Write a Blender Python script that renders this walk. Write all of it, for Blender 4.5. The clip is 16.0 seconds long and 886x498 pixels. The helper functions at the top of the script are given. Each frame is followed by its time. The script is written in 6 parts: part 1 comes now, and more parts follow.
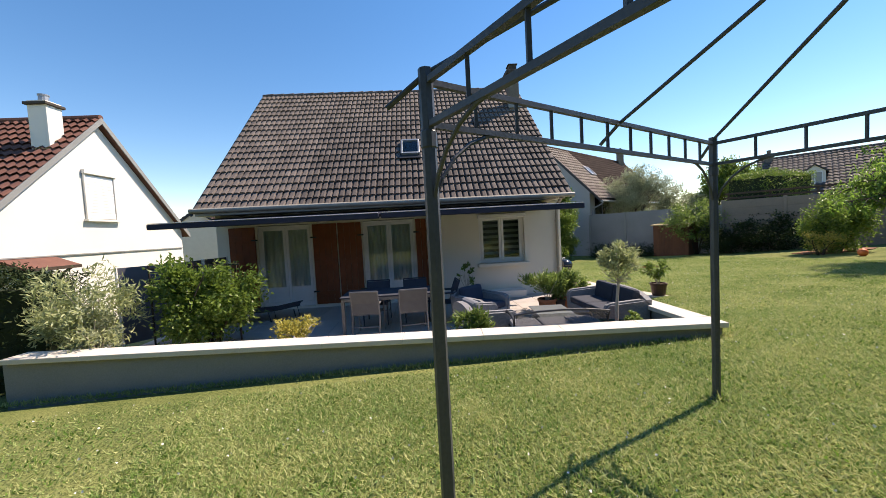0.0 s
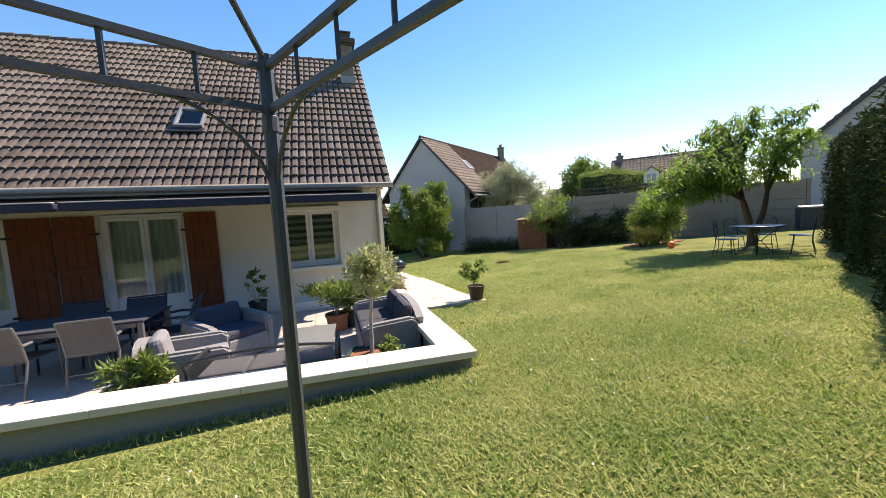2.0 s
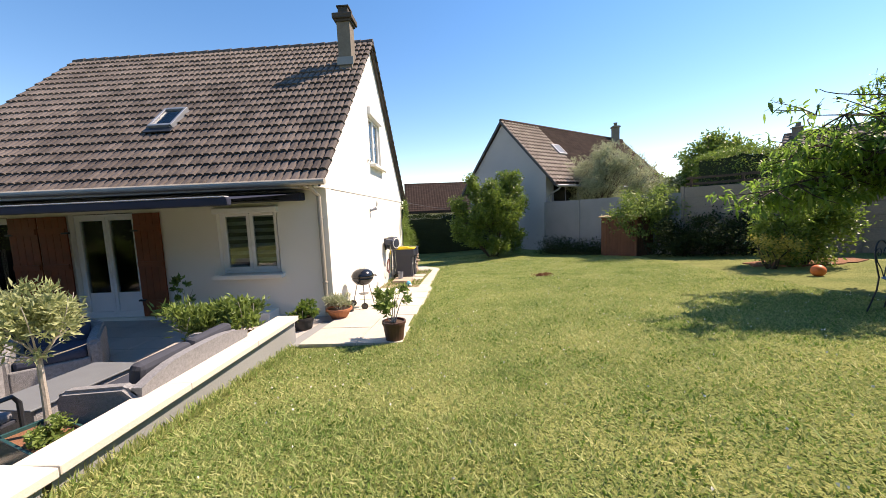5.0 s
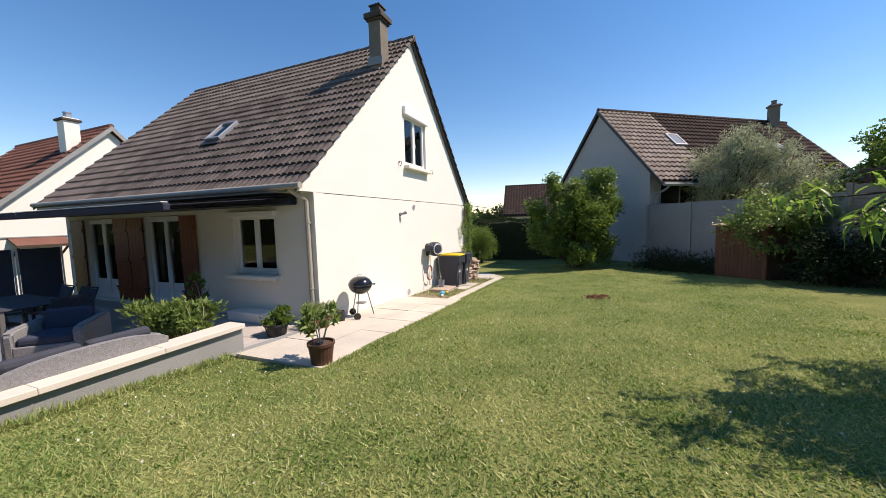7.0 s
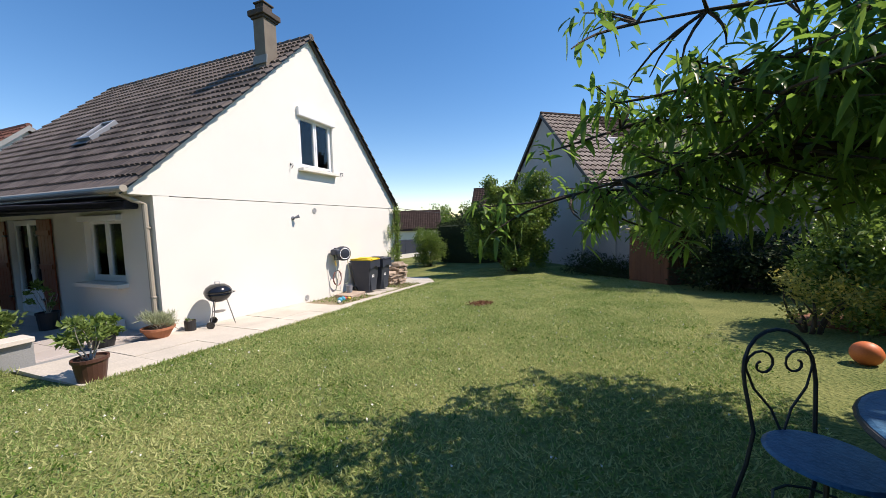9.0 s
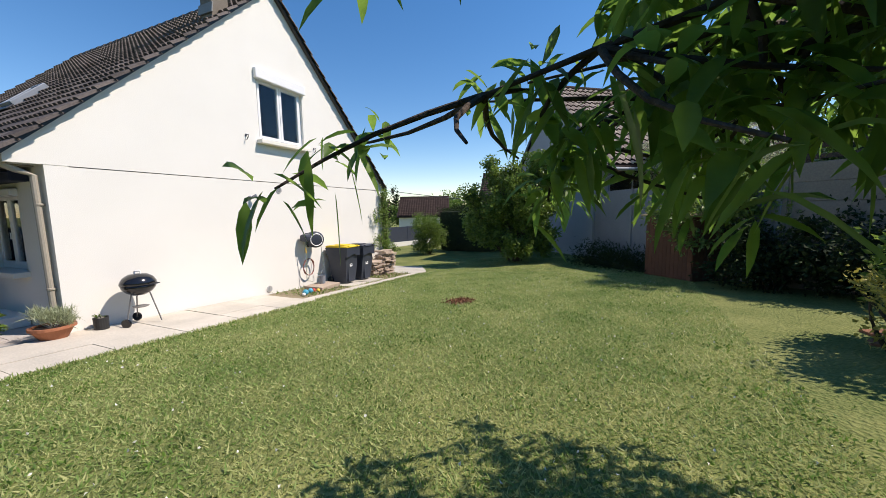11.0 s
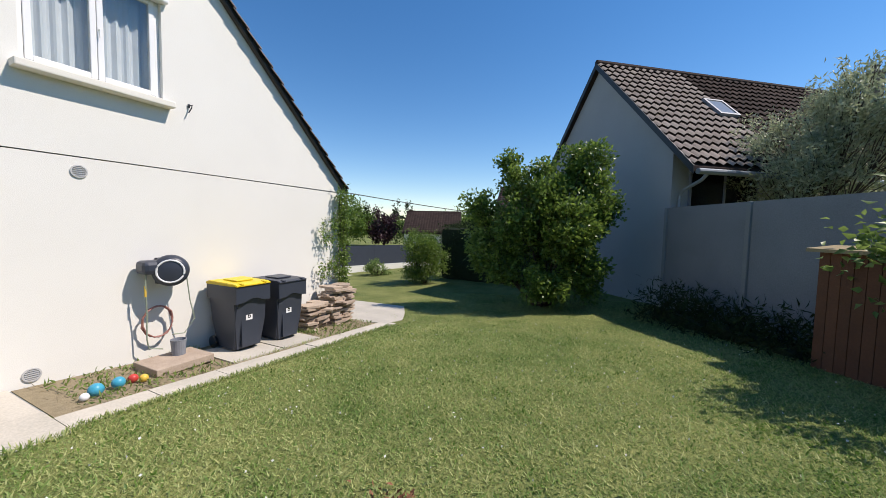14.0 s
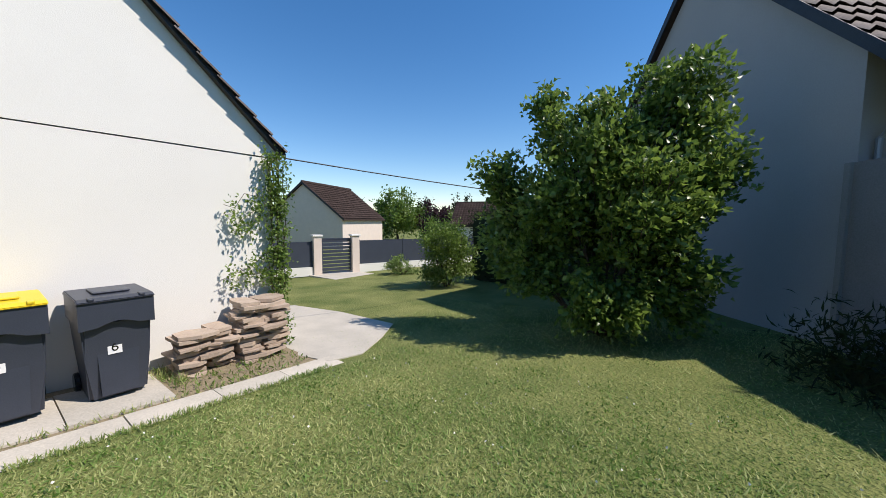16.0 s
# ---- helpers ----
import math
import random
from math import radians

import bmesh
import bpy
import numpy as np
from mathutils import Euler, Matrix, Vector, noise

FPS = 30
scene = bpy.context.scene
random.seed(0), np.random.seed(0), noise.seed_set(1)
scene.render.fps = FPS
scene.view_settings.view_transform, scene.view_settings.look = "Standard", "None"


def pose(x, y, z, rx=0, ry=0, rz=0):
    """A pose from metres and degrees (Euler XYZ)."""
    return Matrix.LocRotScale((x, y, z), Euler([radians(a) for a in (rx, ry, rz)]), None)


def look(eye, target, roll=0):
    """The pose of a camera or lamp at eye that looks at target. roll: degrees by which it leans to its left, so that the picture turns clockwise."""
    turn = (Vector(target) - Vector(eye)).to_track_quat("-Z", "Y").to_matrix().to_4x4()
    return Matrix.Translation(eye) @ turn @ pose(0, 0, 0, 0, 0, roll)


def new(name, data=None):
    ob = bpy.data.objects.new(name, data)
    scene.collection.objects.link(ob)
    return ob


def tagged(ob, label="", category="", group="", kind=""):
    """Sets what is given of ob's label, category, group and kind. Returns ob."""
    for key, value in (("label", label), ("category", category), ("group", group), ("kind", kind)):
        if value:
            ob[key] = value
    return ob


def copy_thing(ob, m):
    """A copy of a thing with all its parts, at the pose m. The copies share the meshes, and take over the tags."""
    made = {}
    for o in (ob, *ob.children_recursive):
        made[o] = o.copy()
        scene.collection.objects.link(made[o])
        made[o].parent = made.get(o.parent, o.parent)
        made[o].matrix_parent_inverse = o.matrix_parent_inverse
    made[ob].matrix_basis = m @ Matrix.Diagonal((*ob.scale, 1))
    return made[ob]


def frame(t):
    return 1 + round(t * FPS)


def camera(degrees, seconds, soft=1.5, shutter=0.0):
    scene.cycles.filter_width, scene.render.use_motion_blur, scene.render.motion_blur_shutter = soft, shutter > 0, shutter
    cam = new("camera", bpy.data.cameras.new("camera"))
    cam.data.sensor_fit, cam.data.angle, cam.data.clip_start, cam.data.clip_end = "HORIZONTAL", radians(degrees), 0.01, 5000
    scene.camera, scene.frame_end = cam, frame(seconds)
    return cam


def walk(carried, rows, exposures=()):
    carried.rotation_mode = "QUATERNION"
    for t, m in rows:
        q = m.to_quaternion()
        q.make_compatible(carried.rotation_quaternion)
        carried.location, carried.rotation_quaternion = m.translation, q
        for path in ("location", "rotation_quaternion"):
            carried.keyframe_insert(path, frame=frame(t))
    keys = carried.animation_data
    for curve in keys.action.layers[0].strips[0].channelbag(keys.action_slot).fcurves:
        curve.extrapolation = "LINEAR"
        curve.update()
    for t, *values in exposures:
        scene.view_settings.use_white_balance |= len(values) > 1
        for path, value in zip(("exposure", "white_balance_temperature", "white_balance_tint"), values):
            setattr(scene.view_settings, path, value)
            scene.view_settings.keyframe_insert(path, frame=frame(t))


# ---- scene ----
cam = camera(103.2, 16.0, 0.75)
METRES, EYE, TILT, LEAN, TURN = 23.4, 1.5, 0.0, 0.0, -3.3
ROWS = [
    (0.0, 0.0, 0.0, 0.0, -0.16, -2.92, 3.09),
    (0.5, 0.0278, 0.0096, -0.0007, 3.12, -3.25, 2.81),
    (1.0, 0.0564, 0.0244, -0.0016, 0.16, -4.06, 3.31),
    (1.5, 0.0818, 0.0404, -0.002, -10.38, -4.48, 3.28),
    (2.0, 0.1097, 0.0552, -0.0028, -14.77, -4.82, 3.19),
    (2.5, 0.138, 0.0672, -0.002, -19.3, -4.87, 3.49),
    (3.0, 0.1658, 0.0757, -0.0011, -18.88, -5.5, 3.06),
    (3.5, 0.1961, 0.0838, 0.0013, -11.0, -5.83, 2.8),
    (4.0, 0.223, 0.0997, 0.0017, -5.26, -6.2, 2.55),
    (4.5, 0.2487, 0.1123, 0.0031, 2.41, -6.24, 2.82),
    (5.0, 0.2739, 0.132, 0.004, 6.12, -5.64, 2.33),
    (7.5, 0.3878, 0.2219, 0.0042, 27.22, -4.65, 1.57),
    (8.0, 0.4103, 0.2397, 0.0037, 24.86, -4.58, 1.88),
    (8.5, 0.4365, 0.2516, 0.0035, 23.95, -4.43, 1.86),
    (9.0, 0.465, 0.262, 0.0034, 24.12, -4.37, 1.49),
    (9.5, 0.4846, 0.2758, 0.002, 23.78, -4.3, 1.36),
    (10.0, 0.4892, 0.2902, 0.0001, 26.97, -5.43, 1.14),
    (12.5, 0.4326, 0.4265, -0.0054, 25.31, -6.93, -0.11),
    (13.0, 0.4243, 0.4616, -0.0027, 25.38, -5.98, -0.99),
    (13.5, 0.4143, 0.4952, -0.003, 26.34, -5.14, -1.29),
    (14.0, 0.4055, 0.533, -0.0045, 29.33, -3.57, -1.16),
    (14.5, 0.395, 0.5745, -0.006, 32.27, -2.3, -0.67),
    (15.0, 0.3873, 0.6124, -0.0095, 32.77, -2.62, -0.71),
    (15.5, 0.3828, 0.651, -0.0127, 35.16, -3.78, -1.08),
    (16.0, 0.3786, 0.6919, -0.0139, 39.73, -4.59, -0.3),
]
EXPOSURES = [(0.0, 0.63, 7750, 20), (1.0, 0.84, 7900, 22), (1.5, 0.99, 8050, 22), (4.0, 0.92, 8400, 23), (5.2, 0.80, 8100, 23), (7.5, 0.28, 7300, 21), (10.0, 0.32, 6950, 19), (12.5, -0.02, 6800, 17), (14.5, 0.12, 6680, 17), (16.0, 0.12, 6580, 16)]
walk(cam, [(t, pose(0, 0, EYE, TILT, LEAN, TURN) @ pose(METRES * x, METRES * y, METRES * z, 90 + pitch, roll, yaw)) for t, x, y, z, yaw, pitch, roll in ROWS], EXPOSURES)

SUN_AZ, SUN_EL = (0.92, 0.39), 52.0

# ---- world, sun ----
world = bpy.data.worlds.new("world")
scene.world = world
world.use_nodes = True
wn = world.node_tree
sky = wn.nodes.new("ShaderNodeTexSky")
sky.sky_type = 'NISHITA'
sky.sun_disc = False
sky.sun_elevation = radians(SUN_EL)
sky.sun_rotation = math.atan2(SUN_AZ[0], SUN_AZ[1])
sky.air_density, sky.dust_density, sky.ozone_density = 1.0, 0.0, 1.9
tone = wn.nodes.new("ShaderNodeHueSaturation")
tone.inputs["Saturation"].default_value = 1.32
wn.links.new(sky.outputs[0], tone.inputs["Color"])
wn.links.new(tone.outputs[0], wn.nodes["Background"].inputs[0])
wn.nodes["Background"].inputs[1].default_value = 0.145
sun = new("sun", bpy.data.lights.new("sun", 'SUN'))
sun.data.energy, sun.data.angle, sun.data.color = 5.0, radians(0.55), (1.0, 0.95, 0.86)
ch = math.cos(radians(SUN_EL)) / math.hypot(*SUN_AZ)
sun.matrix_world = look((SUN_AZ[0] * ch * 50, SUN_AZ[1] * ch * 50, math.sin(radians(SUN_EL)) * 50), (0, 0, 0))


# ---- materials ----
def mat(name, col, col2=None, rough=0.7, scale=8.0, fine=60.0, bump=0.15, metal=0.0, spec=0.4, amount=0.5, island=0.0,
        trans=0.0, obj_rand=0.0, dist=0.01, coat=0.0):
    """Two noises (stains and grain) between two colours, with fine relief."""
    m = bpy.data.materials.new(name)
    m.use_nodes = True
    nt = m.node_tree
    nd, ln = nt.nodes, nt.links
    p = nd["Principled BSDF"]
    p.inputs["Roughness"].default_value = rough
    p.inputs["Metallic"].default_value = metal
    p.inputs["Specular IOR Level"].default_value = spec
    p.inputs["Coat Weight"].default_value = coat
    col2 = col2 or tuple(c * 0.75 for c in col)
    geo = nd.new("ShaderNodeNewGeometry")
    n1, n2 = nd.new("ShaderNodeTexNoise"), nd.new("ShaderNodeTexNoise")
    for n, s, d in ((n1, scale, 4.0), (n2, fine, 3.0)):
        n.inputs["Scale"].default_value = s
        n.inputs["Detail"].default_value = d
        ln.new(geo.outputs["Position"], n.inputs["Vector"])
    add = nd.new("ShaderNodeMath")
    add.operation = 'ADD'
    ln.new(n1.outputs[0], add.inputs[0])
    ln.new(n2.outputs[0], add.inputs[1])
    last = add
    extra = []
    if island:
        extra.append((geo.outputs["Random Per Island"], island))
    if obj_rand:
        info = nd.new("ShaderNodeObjectInfo")
        extra.append((info.outputs["Random"], obj_rand))
    for out, k in extra:
        mul = nd.new("ShaderNodeMath")
        mul.operation = 'MULTIPLY_ADD'
        ln.new(out, mul.inputs[0])
        mul.inputs[1].default_value = k
        mul.inputs[2].default_value = -k / 2
        a = nd.new("ShaderNodeMath")
        a.operation = 'ADD'
        ln.new(last.outputs[0], a.inputs[0])
        ln.new(mul.outputs[0], a.inputs[1])
        last = a
    mr = nd.new("ShaderNodeMapRange")
    mr.inputs["From Min"].default_value = 1.0 - amount
    mr.inputs["From Max"].default_value = 1.0 + amount
    ln.new(last.outputs[0], mr.inputs["Value"])
    mix = nd.new("ShaderNodeMix")
    mix.data_type = 'RGBA'
    mix.inputs["A"].default_value = (*col, 1)
    mix.inputs["B"].default_value = (*col2, 1)
    ln.new(mr.outputs[0], mix.inputs["Factor"])
    ln.new(mix.outputs["Result"], p.inputs["Base Color"])
    if bump:
        b = nd.new("ShaderNodeBump")
        b.inputs["Strength"].default_value = bump
        b.inputs["Distance"].default_value = dist
        ln.new(n2.outputs[0], b.inputs["Height"])
        ln.new(b.outputs[0], p.inputs["Normal"])
    if trans:
        t = nd.new("ShaderNodeBsdfTranslucent")
        hs = nd.new("ShaderNodeHueSaturation")
        hs.inputs["Value"].default_value = 1.6
        ln.new(mix.outputs["Result"], hs.inputs["Color"])
        ln.new(hs.outputs[0], t.inputs["Color"])
        ms = nd.new("ShaderNodeMixShader")
        ms.inputs[0].default_value = trans
        ln.new(p.outputs[0], ms.inputs[1])
        ln.new(t.outputs[0], ms.inputs[2])
        ln.new(ms.outputs[0], nd["Material Output"].inputs["Surface"])
    return m


def glass(name, tint=(0.9, 0.95, 0.95), rough=0.0):
    m = bpy.data.materials.new(name)
    m.use_nodes = True
    nd, ln = m.node_tree.nodes, m.node_tree.links
    g, t, f, x = (nd.new("ShaderNodeBsdfGlossy"), nd.new("ShaderNodeBsdfTransparent"), nd.new("ShaderNodeFresnel"),
                  nd.new("ShaderNodeMixShader"))
    g.inputs["Roughness"].default_value = rough
    t.inputs["Color"].default_value = (*tint, 1)
    f.inputs["IOR"].default_value = 1.62
    ln.new(f.outputs[0], x.inputs[0])
    ln.new(t.outputs[0], x.inputs[1])
    ln.new(g.outputs[0], x.inputs[2])
    ln.new(x.outputs[0], nd["Material Output"].inputs["Surface"])
    return m


M_GRASS = mat("lawn_soil", (0.075, 0.115, 0.03), (0.27, 0.275, 0.10), 0.9, 0.9, 30.0, 0.9, spec=0.1, amount=0.35, dist=0.05)
M_BLADE = mat("grass_blade", (0.145, 0.245, 0.055), (0.435, 0.445, 0.195), 0.6, 0.9, 26.0, 0, spec=0.25, amount=0.42, island=1.0, trans=0.35)
M_WEED = mat("weed_leaf", (0.14, 0.25, 0.04), (0.07, 0.135, 0.025), 0.5, 2, 20, 0, island=1.0, trans=0.3, amount=0.6)
M_RENDER = mat("cream_render", (0.79, 0.76, 0.68), (0.71, 0.68, 0.6), 0.9, 1.2, 90, 0.25, spec=0.2, amount=0.6)
M_WHITE = mat("white_render", (0.78, 0.765, 0.71), (0.70, 0.685, 0.63), 0.9, 1.0, 90, 0.2, spec=0.2, amount=0.6)
M_GREYR = mat("grey_render", (0.30, 0.31, 0.305), (0.21, 0.22, 0.215), 0.92, 0.8, 50, 0.3, spec=0.2, amount=0.5)
M_TILE = mat("roof_tile", (0.185, 0.155, 0.138), (0.06, 0.05, 0.045), 0.8, 2.5, 30, 0.4, spec=0.3, amount=0.55, obj_rand=0.5, island=0.5)
M_TILEF = mat("fresh_far_tile", (0.33, 0.28, 0.235), (0.19, 0.155, 0.13), 0.85, 1.5, 25, 0.4, spec=0.25, amount=0.5, island=0.6)
M_TILE2 = mat("far_tile", (0.075, 0.052, 0.044), (0.04, 0.029, 0.025), 0.9, 1.5, 25, 0.4, spec=0.1, amount=0.5, island=0.8)
M_TILER = mat("red_tile", (0.20, 0.092, 0.068), (0.11, 0.052, 0.042), 0.85, 1.5, 25, 0.3, spec=0.25, amount=0.5, island=0.5)
M_PVC = mat("white_pvc", (0.80, 0.80, 0.79), (0.74, 0.74, 0.73), 0.35, 3, 40, 0.02, amount=0.6)
M_BEIGE = mat("beige_gutter", (0.40, 0.36, 0.29), (0.31, 0.28, 0.225), 0.5, 3, 40, 0.05, amount=0.5)
M_WOOD = mat("stained_wood", (0.26, 0.06, 0.017), (0.14, 0.032, 0.01), 0.5, 5, 45, 0.12, amount=0.5)
M_IRON = mat("dark_iron", (0.045, 0.05, 0.058), (0.025, 0.027, 0.03), 0.45, 6, 60, 0.1, metal=0.3)
M_STEEL = mat("gazebo_steel", (0.085, 0.095, 0.11), (0.05, 0.055, 0.062), 0.45, 5, 60, 0.1, metal=0.2)
M_NAVY = mat("navy_awning", (0.022, 0.028, 0.055), (0.014, 0.018, 0.035), 0.8, 3, 150, 0.1)
M_COPE = mat("coping_stone", (0.68, 0.63, 0.55), (0.56, 0.515, 0.44), 0.85, 2, 60, 0.2, amount=0.5, obj_rand=0.3)
M_SLAB = mat("path_slab", (0.59, 0.54, 0.455), (0.40, 0.37, 0.31), 0.9, 1.8, 40, 0.3, amount=0.4, obj_rand=0.25)
M_TERR = mat("terrace_tile", (0.50, 0.46, 0.43), (0.39, 0.36, 0.34), 0.6, 2, 50, 0.1, amount=0.5, obj_rand=0.3)
M_BLOCK = mat("concrete_wall", (0.28, 0.24, 0.195), (0.17, 0.148, 0.122), 0.92, 0.9, 30, 0.4, spec=0.2, amount=0.45, obj_rand=0.35)
M_BARK = mat("bark", (0.10, 0.075, 0.055), (0.05, 0.038, 0.03), 0.9, 6, 40, 0.8, spec=0.2, dist=0.02)
M_STEM = mat("pale_stem", (0.48, 0.44, 0.38), (0.32, 0.28, 0.23), 0.8, 10, 60, 0.4)
M_LEAF = mat("peach_leaf", (0.17, 0.28, 0.045), (0.07, 0.135, 0.022), 0.4, 2, 20, 0, island=1.0, trans=0.55, amount=0.6)
M_LEAF2 = mat("shrub_leaf", (0.19, 0.275, 0.05), (0.06, 0.11, 0.022), 0.36, 2, 20, 0, island=1.0, trans=0.38, amount=0.6)
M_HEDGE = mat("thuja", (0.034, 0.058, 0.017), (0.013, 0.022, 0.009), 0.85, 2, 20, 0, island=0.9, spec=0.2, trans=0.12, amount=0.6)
M_OLIVE = mat("silver_leaf", (0.42, 0.45, 0.29), (0.20, 0.24, 0.125), 0.5, 2, 20, 0, island=1.0, trans=0.25, amount=0.6)
M_STAND = mat("pale_olive_leaf", (0.42, 0.45, 0.23), (0.21, 0.25, 0.10), 0.5, 2, 20, 0, island=1.0, trans=0.3, amount=0.6)
M_LIME = mat("bright_leaf", (0.22, 0.30, 0.075), (0.09, 0.145, 0.035), 0.45, 2, 20, 0, island=1.0, trans=0.35, amount=0.6)
M_YELL = mat("golden_leaf", (0.50, 0.42, 0.09), (0.25, 0.25, 0.06), 0.5, 2, 20, 0, island=1.0, trans=0.3, amount=0.6)
M_GLASS = glass("window_glass")
# Dimness of the rooms behind the glass, put into the colour.
M_ROOMDIM = mat("unlit_room", (0.10, 0.09, 0.085), (0.07, 0.065, 0.06), 0.9, 1, 20, 0)


# ---- mesh helpers ----
def mesh_of(name, bm, material):
    me = bpy.data.meshes.new(name)
    bm.normal_update()
    bm.to_mesh(me)
    bm.free()
    me.materials.append(material)
    return me


def part(name, bm, material, parent=None, label="", smooth=False):
    me = mesh_of(name, bm, material)
    if smooth:
        me.shade_smooth()
    ob = new(name, me)
    if parent:
        ob.parent = parent
    if label:
        ob["label"] = label
    return ob


def thing(name, m, label, category, group=""):
    ob = new(name)
    ob.empty_display_size = 0.1
    ob.matrix_world = m if isinstance(m, Matrix) else Matrix.Translation(m)
    return tagged(ob, label, category, group)


def fixed(name, bm, material, label, category="", kind="structure", smooth=False):
    return tagged(part(name, bm, material, smooth=smooth), label, category, kind=kind)


def B():
    return bmesh.new()


def box(bm, c, s, m=None, bevel=0.0):
    r = bmesh.ops.create_cube(bm, size=1.0, matrix=(m or Matrix()) @ Matrix.Translation(c) @ Matrix.Diagonal((*s, 1)))
    if bevel:
        es = list({e for v in r["verts"] for e in v.link_edges})
        bmesh.ops.bevel(bm, geom=es, offset=bevel, segments=2, affect='EDGES', profile=0.5)
    return bm


def span(bm, x0, x1, y0, y1, z0, z1, bevel=0.0):
    return box(bm, ((x0 + x1) / 2, (y0 + y1) / 2, (z0 + z1) / 2), (abs(x1 - x0), abs(y1 - y0), abs(z1 - z0)), None, bevel)


def prism(bm, pts, axis, a, b):
    """Extrudes a polygon of two coordinates along the third."""
    def place(p, k):
        return (k, *p) if axis == 'x' else ((p[0], k, p[1]) if axis == 'y' else (*p, k))
    lo = [bm.verts.new(place(p, a)) for p in pts]
    hi = [bm.verts.new(place(p, b)) for p in pts]
    fs = [bm.faces.new(lo), bm.faces.new(hi[::-1])]
    for i in range(len(pts)):
        j = (i + 1) % len(pts)
        fs.append(bm.faces.new((lo[j], lo[i], hi[i], hi[j])))
    bmesh.ops.recalc_face_normals(bm, faces=fs)
    return bm


def tube(bm, pts, r, seg=8, closed=False, square=False):
    """A pipe along points; r is one radius or one for each point."""
    pts = [Vector(p) for p in pts]
    n = len(pts)
    seg = 4 if square else seg
    rings = []
    up = Vector((0, 0, 1))
    for i, p in enumerate(pts):
        if closed:
            d = pts[(i + 1) % n] - pts[i - 1]
        else:
            d = pts[min(i + 1, n - 1)] - pts[max(i - 1, 0)]
        d.normalize()
        ref = up if abs(d.z) < 0.95 else Vector((0, 1, 0))
        a = d.cross(ref).normalized()
        b = d.cross(a).normalized()
        rr = r[i] if isinstance(r, (list, tuple)) else r
        off = math.pi / 4 if square else 0
        k = rr * (1.414 if square else 1)
        rings.append([bm.verts.new(p + a * k * math.cos(off + 2 * math.pi * s / seg) + b * k * math.sin(off + 2 * math.pi * s / seg))
                      for s in range(seg)])
    for i in range(n if closed else n - 1):
        q, w = rings[i], rings[(i + 1) % n]
        for s in range(seg):
            bm.faces.new((q[s], q[(s + 1) % seg], w[(s + 1) % seg], w[s]))
    if not closed:
        bm.faces.new(rings[0])
        bm.faces.new(rings[-1][::-1])
    bmesh.ops.recalc_face_normals(bm, faces=bm.faces[:])
    return bm


def lathe(bm, prof, seg=20, m=None):
    m = m or Matrix()
    rings = []
    for r, z in prof:
        rings.append([bm.verts.new(m @ Vector((r * math.cos(2 * math.pi * s / seg), r * math.sin(2 * math.pi * s / seg), z)))
                      for s in range(seg)])
    for a, b in zip(rings, rings[1:]):
        for s in range(seg):
            bm.faces.new((a[s], a[(s + 1) % seg], b[(s + 1) % seg], b[s]))
    if prof[0][0] > 0.001:
        bm.faces.new(rings[0][::-1])
    if prof[-1][0] > 0.001:
        bm.faces.new(rings[-1])
    bmesh.ops.remove_doubles(bm, verts=bm.verts[:], dist=0.0002)
    return bm


def raw_mesh(name, verts, faces, material):
    me = bpy.data.meshes.new(name)
    verts, faces = np.asarray(verts, np.float32), np.asarray(faces, np.int32)
    k = faces.shape[1]
    me.vertices.add(len(verts))
    me.vertices.foreach_set("co", verts.ravel())
    me.loops.add(faces.size)
    me.loops.foreach_set("vertex_index", faces.ravel())
    me.polygons.add(len(faces))
    me.polygons.foreach_set("loop_start", np.arange(0, faces.size, k, dtype=np.int32))
    me.update(calc_edges=True)
    me.materials.append(material)
    return me


RNG = np.random.default_rng(7)


def leaves(name, pts, material, length, width, parent=None, droop=0.3, label="", out=None):
    """Many folded leaves, one at each point."""
    pts = np.asarray(pts, float)
    n = len(pts)
    d = RNG.normal(size=(n, 3))
    if out is not None:
        o = pts - np.asarray(out)
        d += 1.2 * o / (np.linalg.norm(o, axis=1)[:, None] + 1e-6)
    d[:, 2] -= droop * 2
    d /= np.linalg.norm(d, axis=1)[:, None]
    s = np.cross(d, RNG.normal(size=(n, 3)))
    s /= np.linalg.norm(s, axis=1)[:, None]
    u = np.cross(s, d)
    L = (length * RNG.uniform(0.6, 1.25, n))[:, None]
    W = (width * RNG.uniform(0.7, 1.2, n))[:, None]
    mid = pts + d * L * 0.45
    tip = pts + d * L - u * L * 0.18
    v = np.stack([pts, mid + s * W / 2 + u * W * 0.2, tip, mid - s * W / 2 + u * W * 0.2, mid], 1).reshape(-1, 3)
    i = np.arange(n)[:, None] * 5
    f = np.concatenate([i + [0, 4, 1], i + [4, 2, 1], i + [0, 3, 4], i + [3, 2, 4]], 1).reshape(-1, 3)
    ob = new(name, raw_mesh(name, v, f, material))
    ob.parent = parent
    if label:
        ob["label"] = label
    ob["kind"] = "stuff"
    return ob


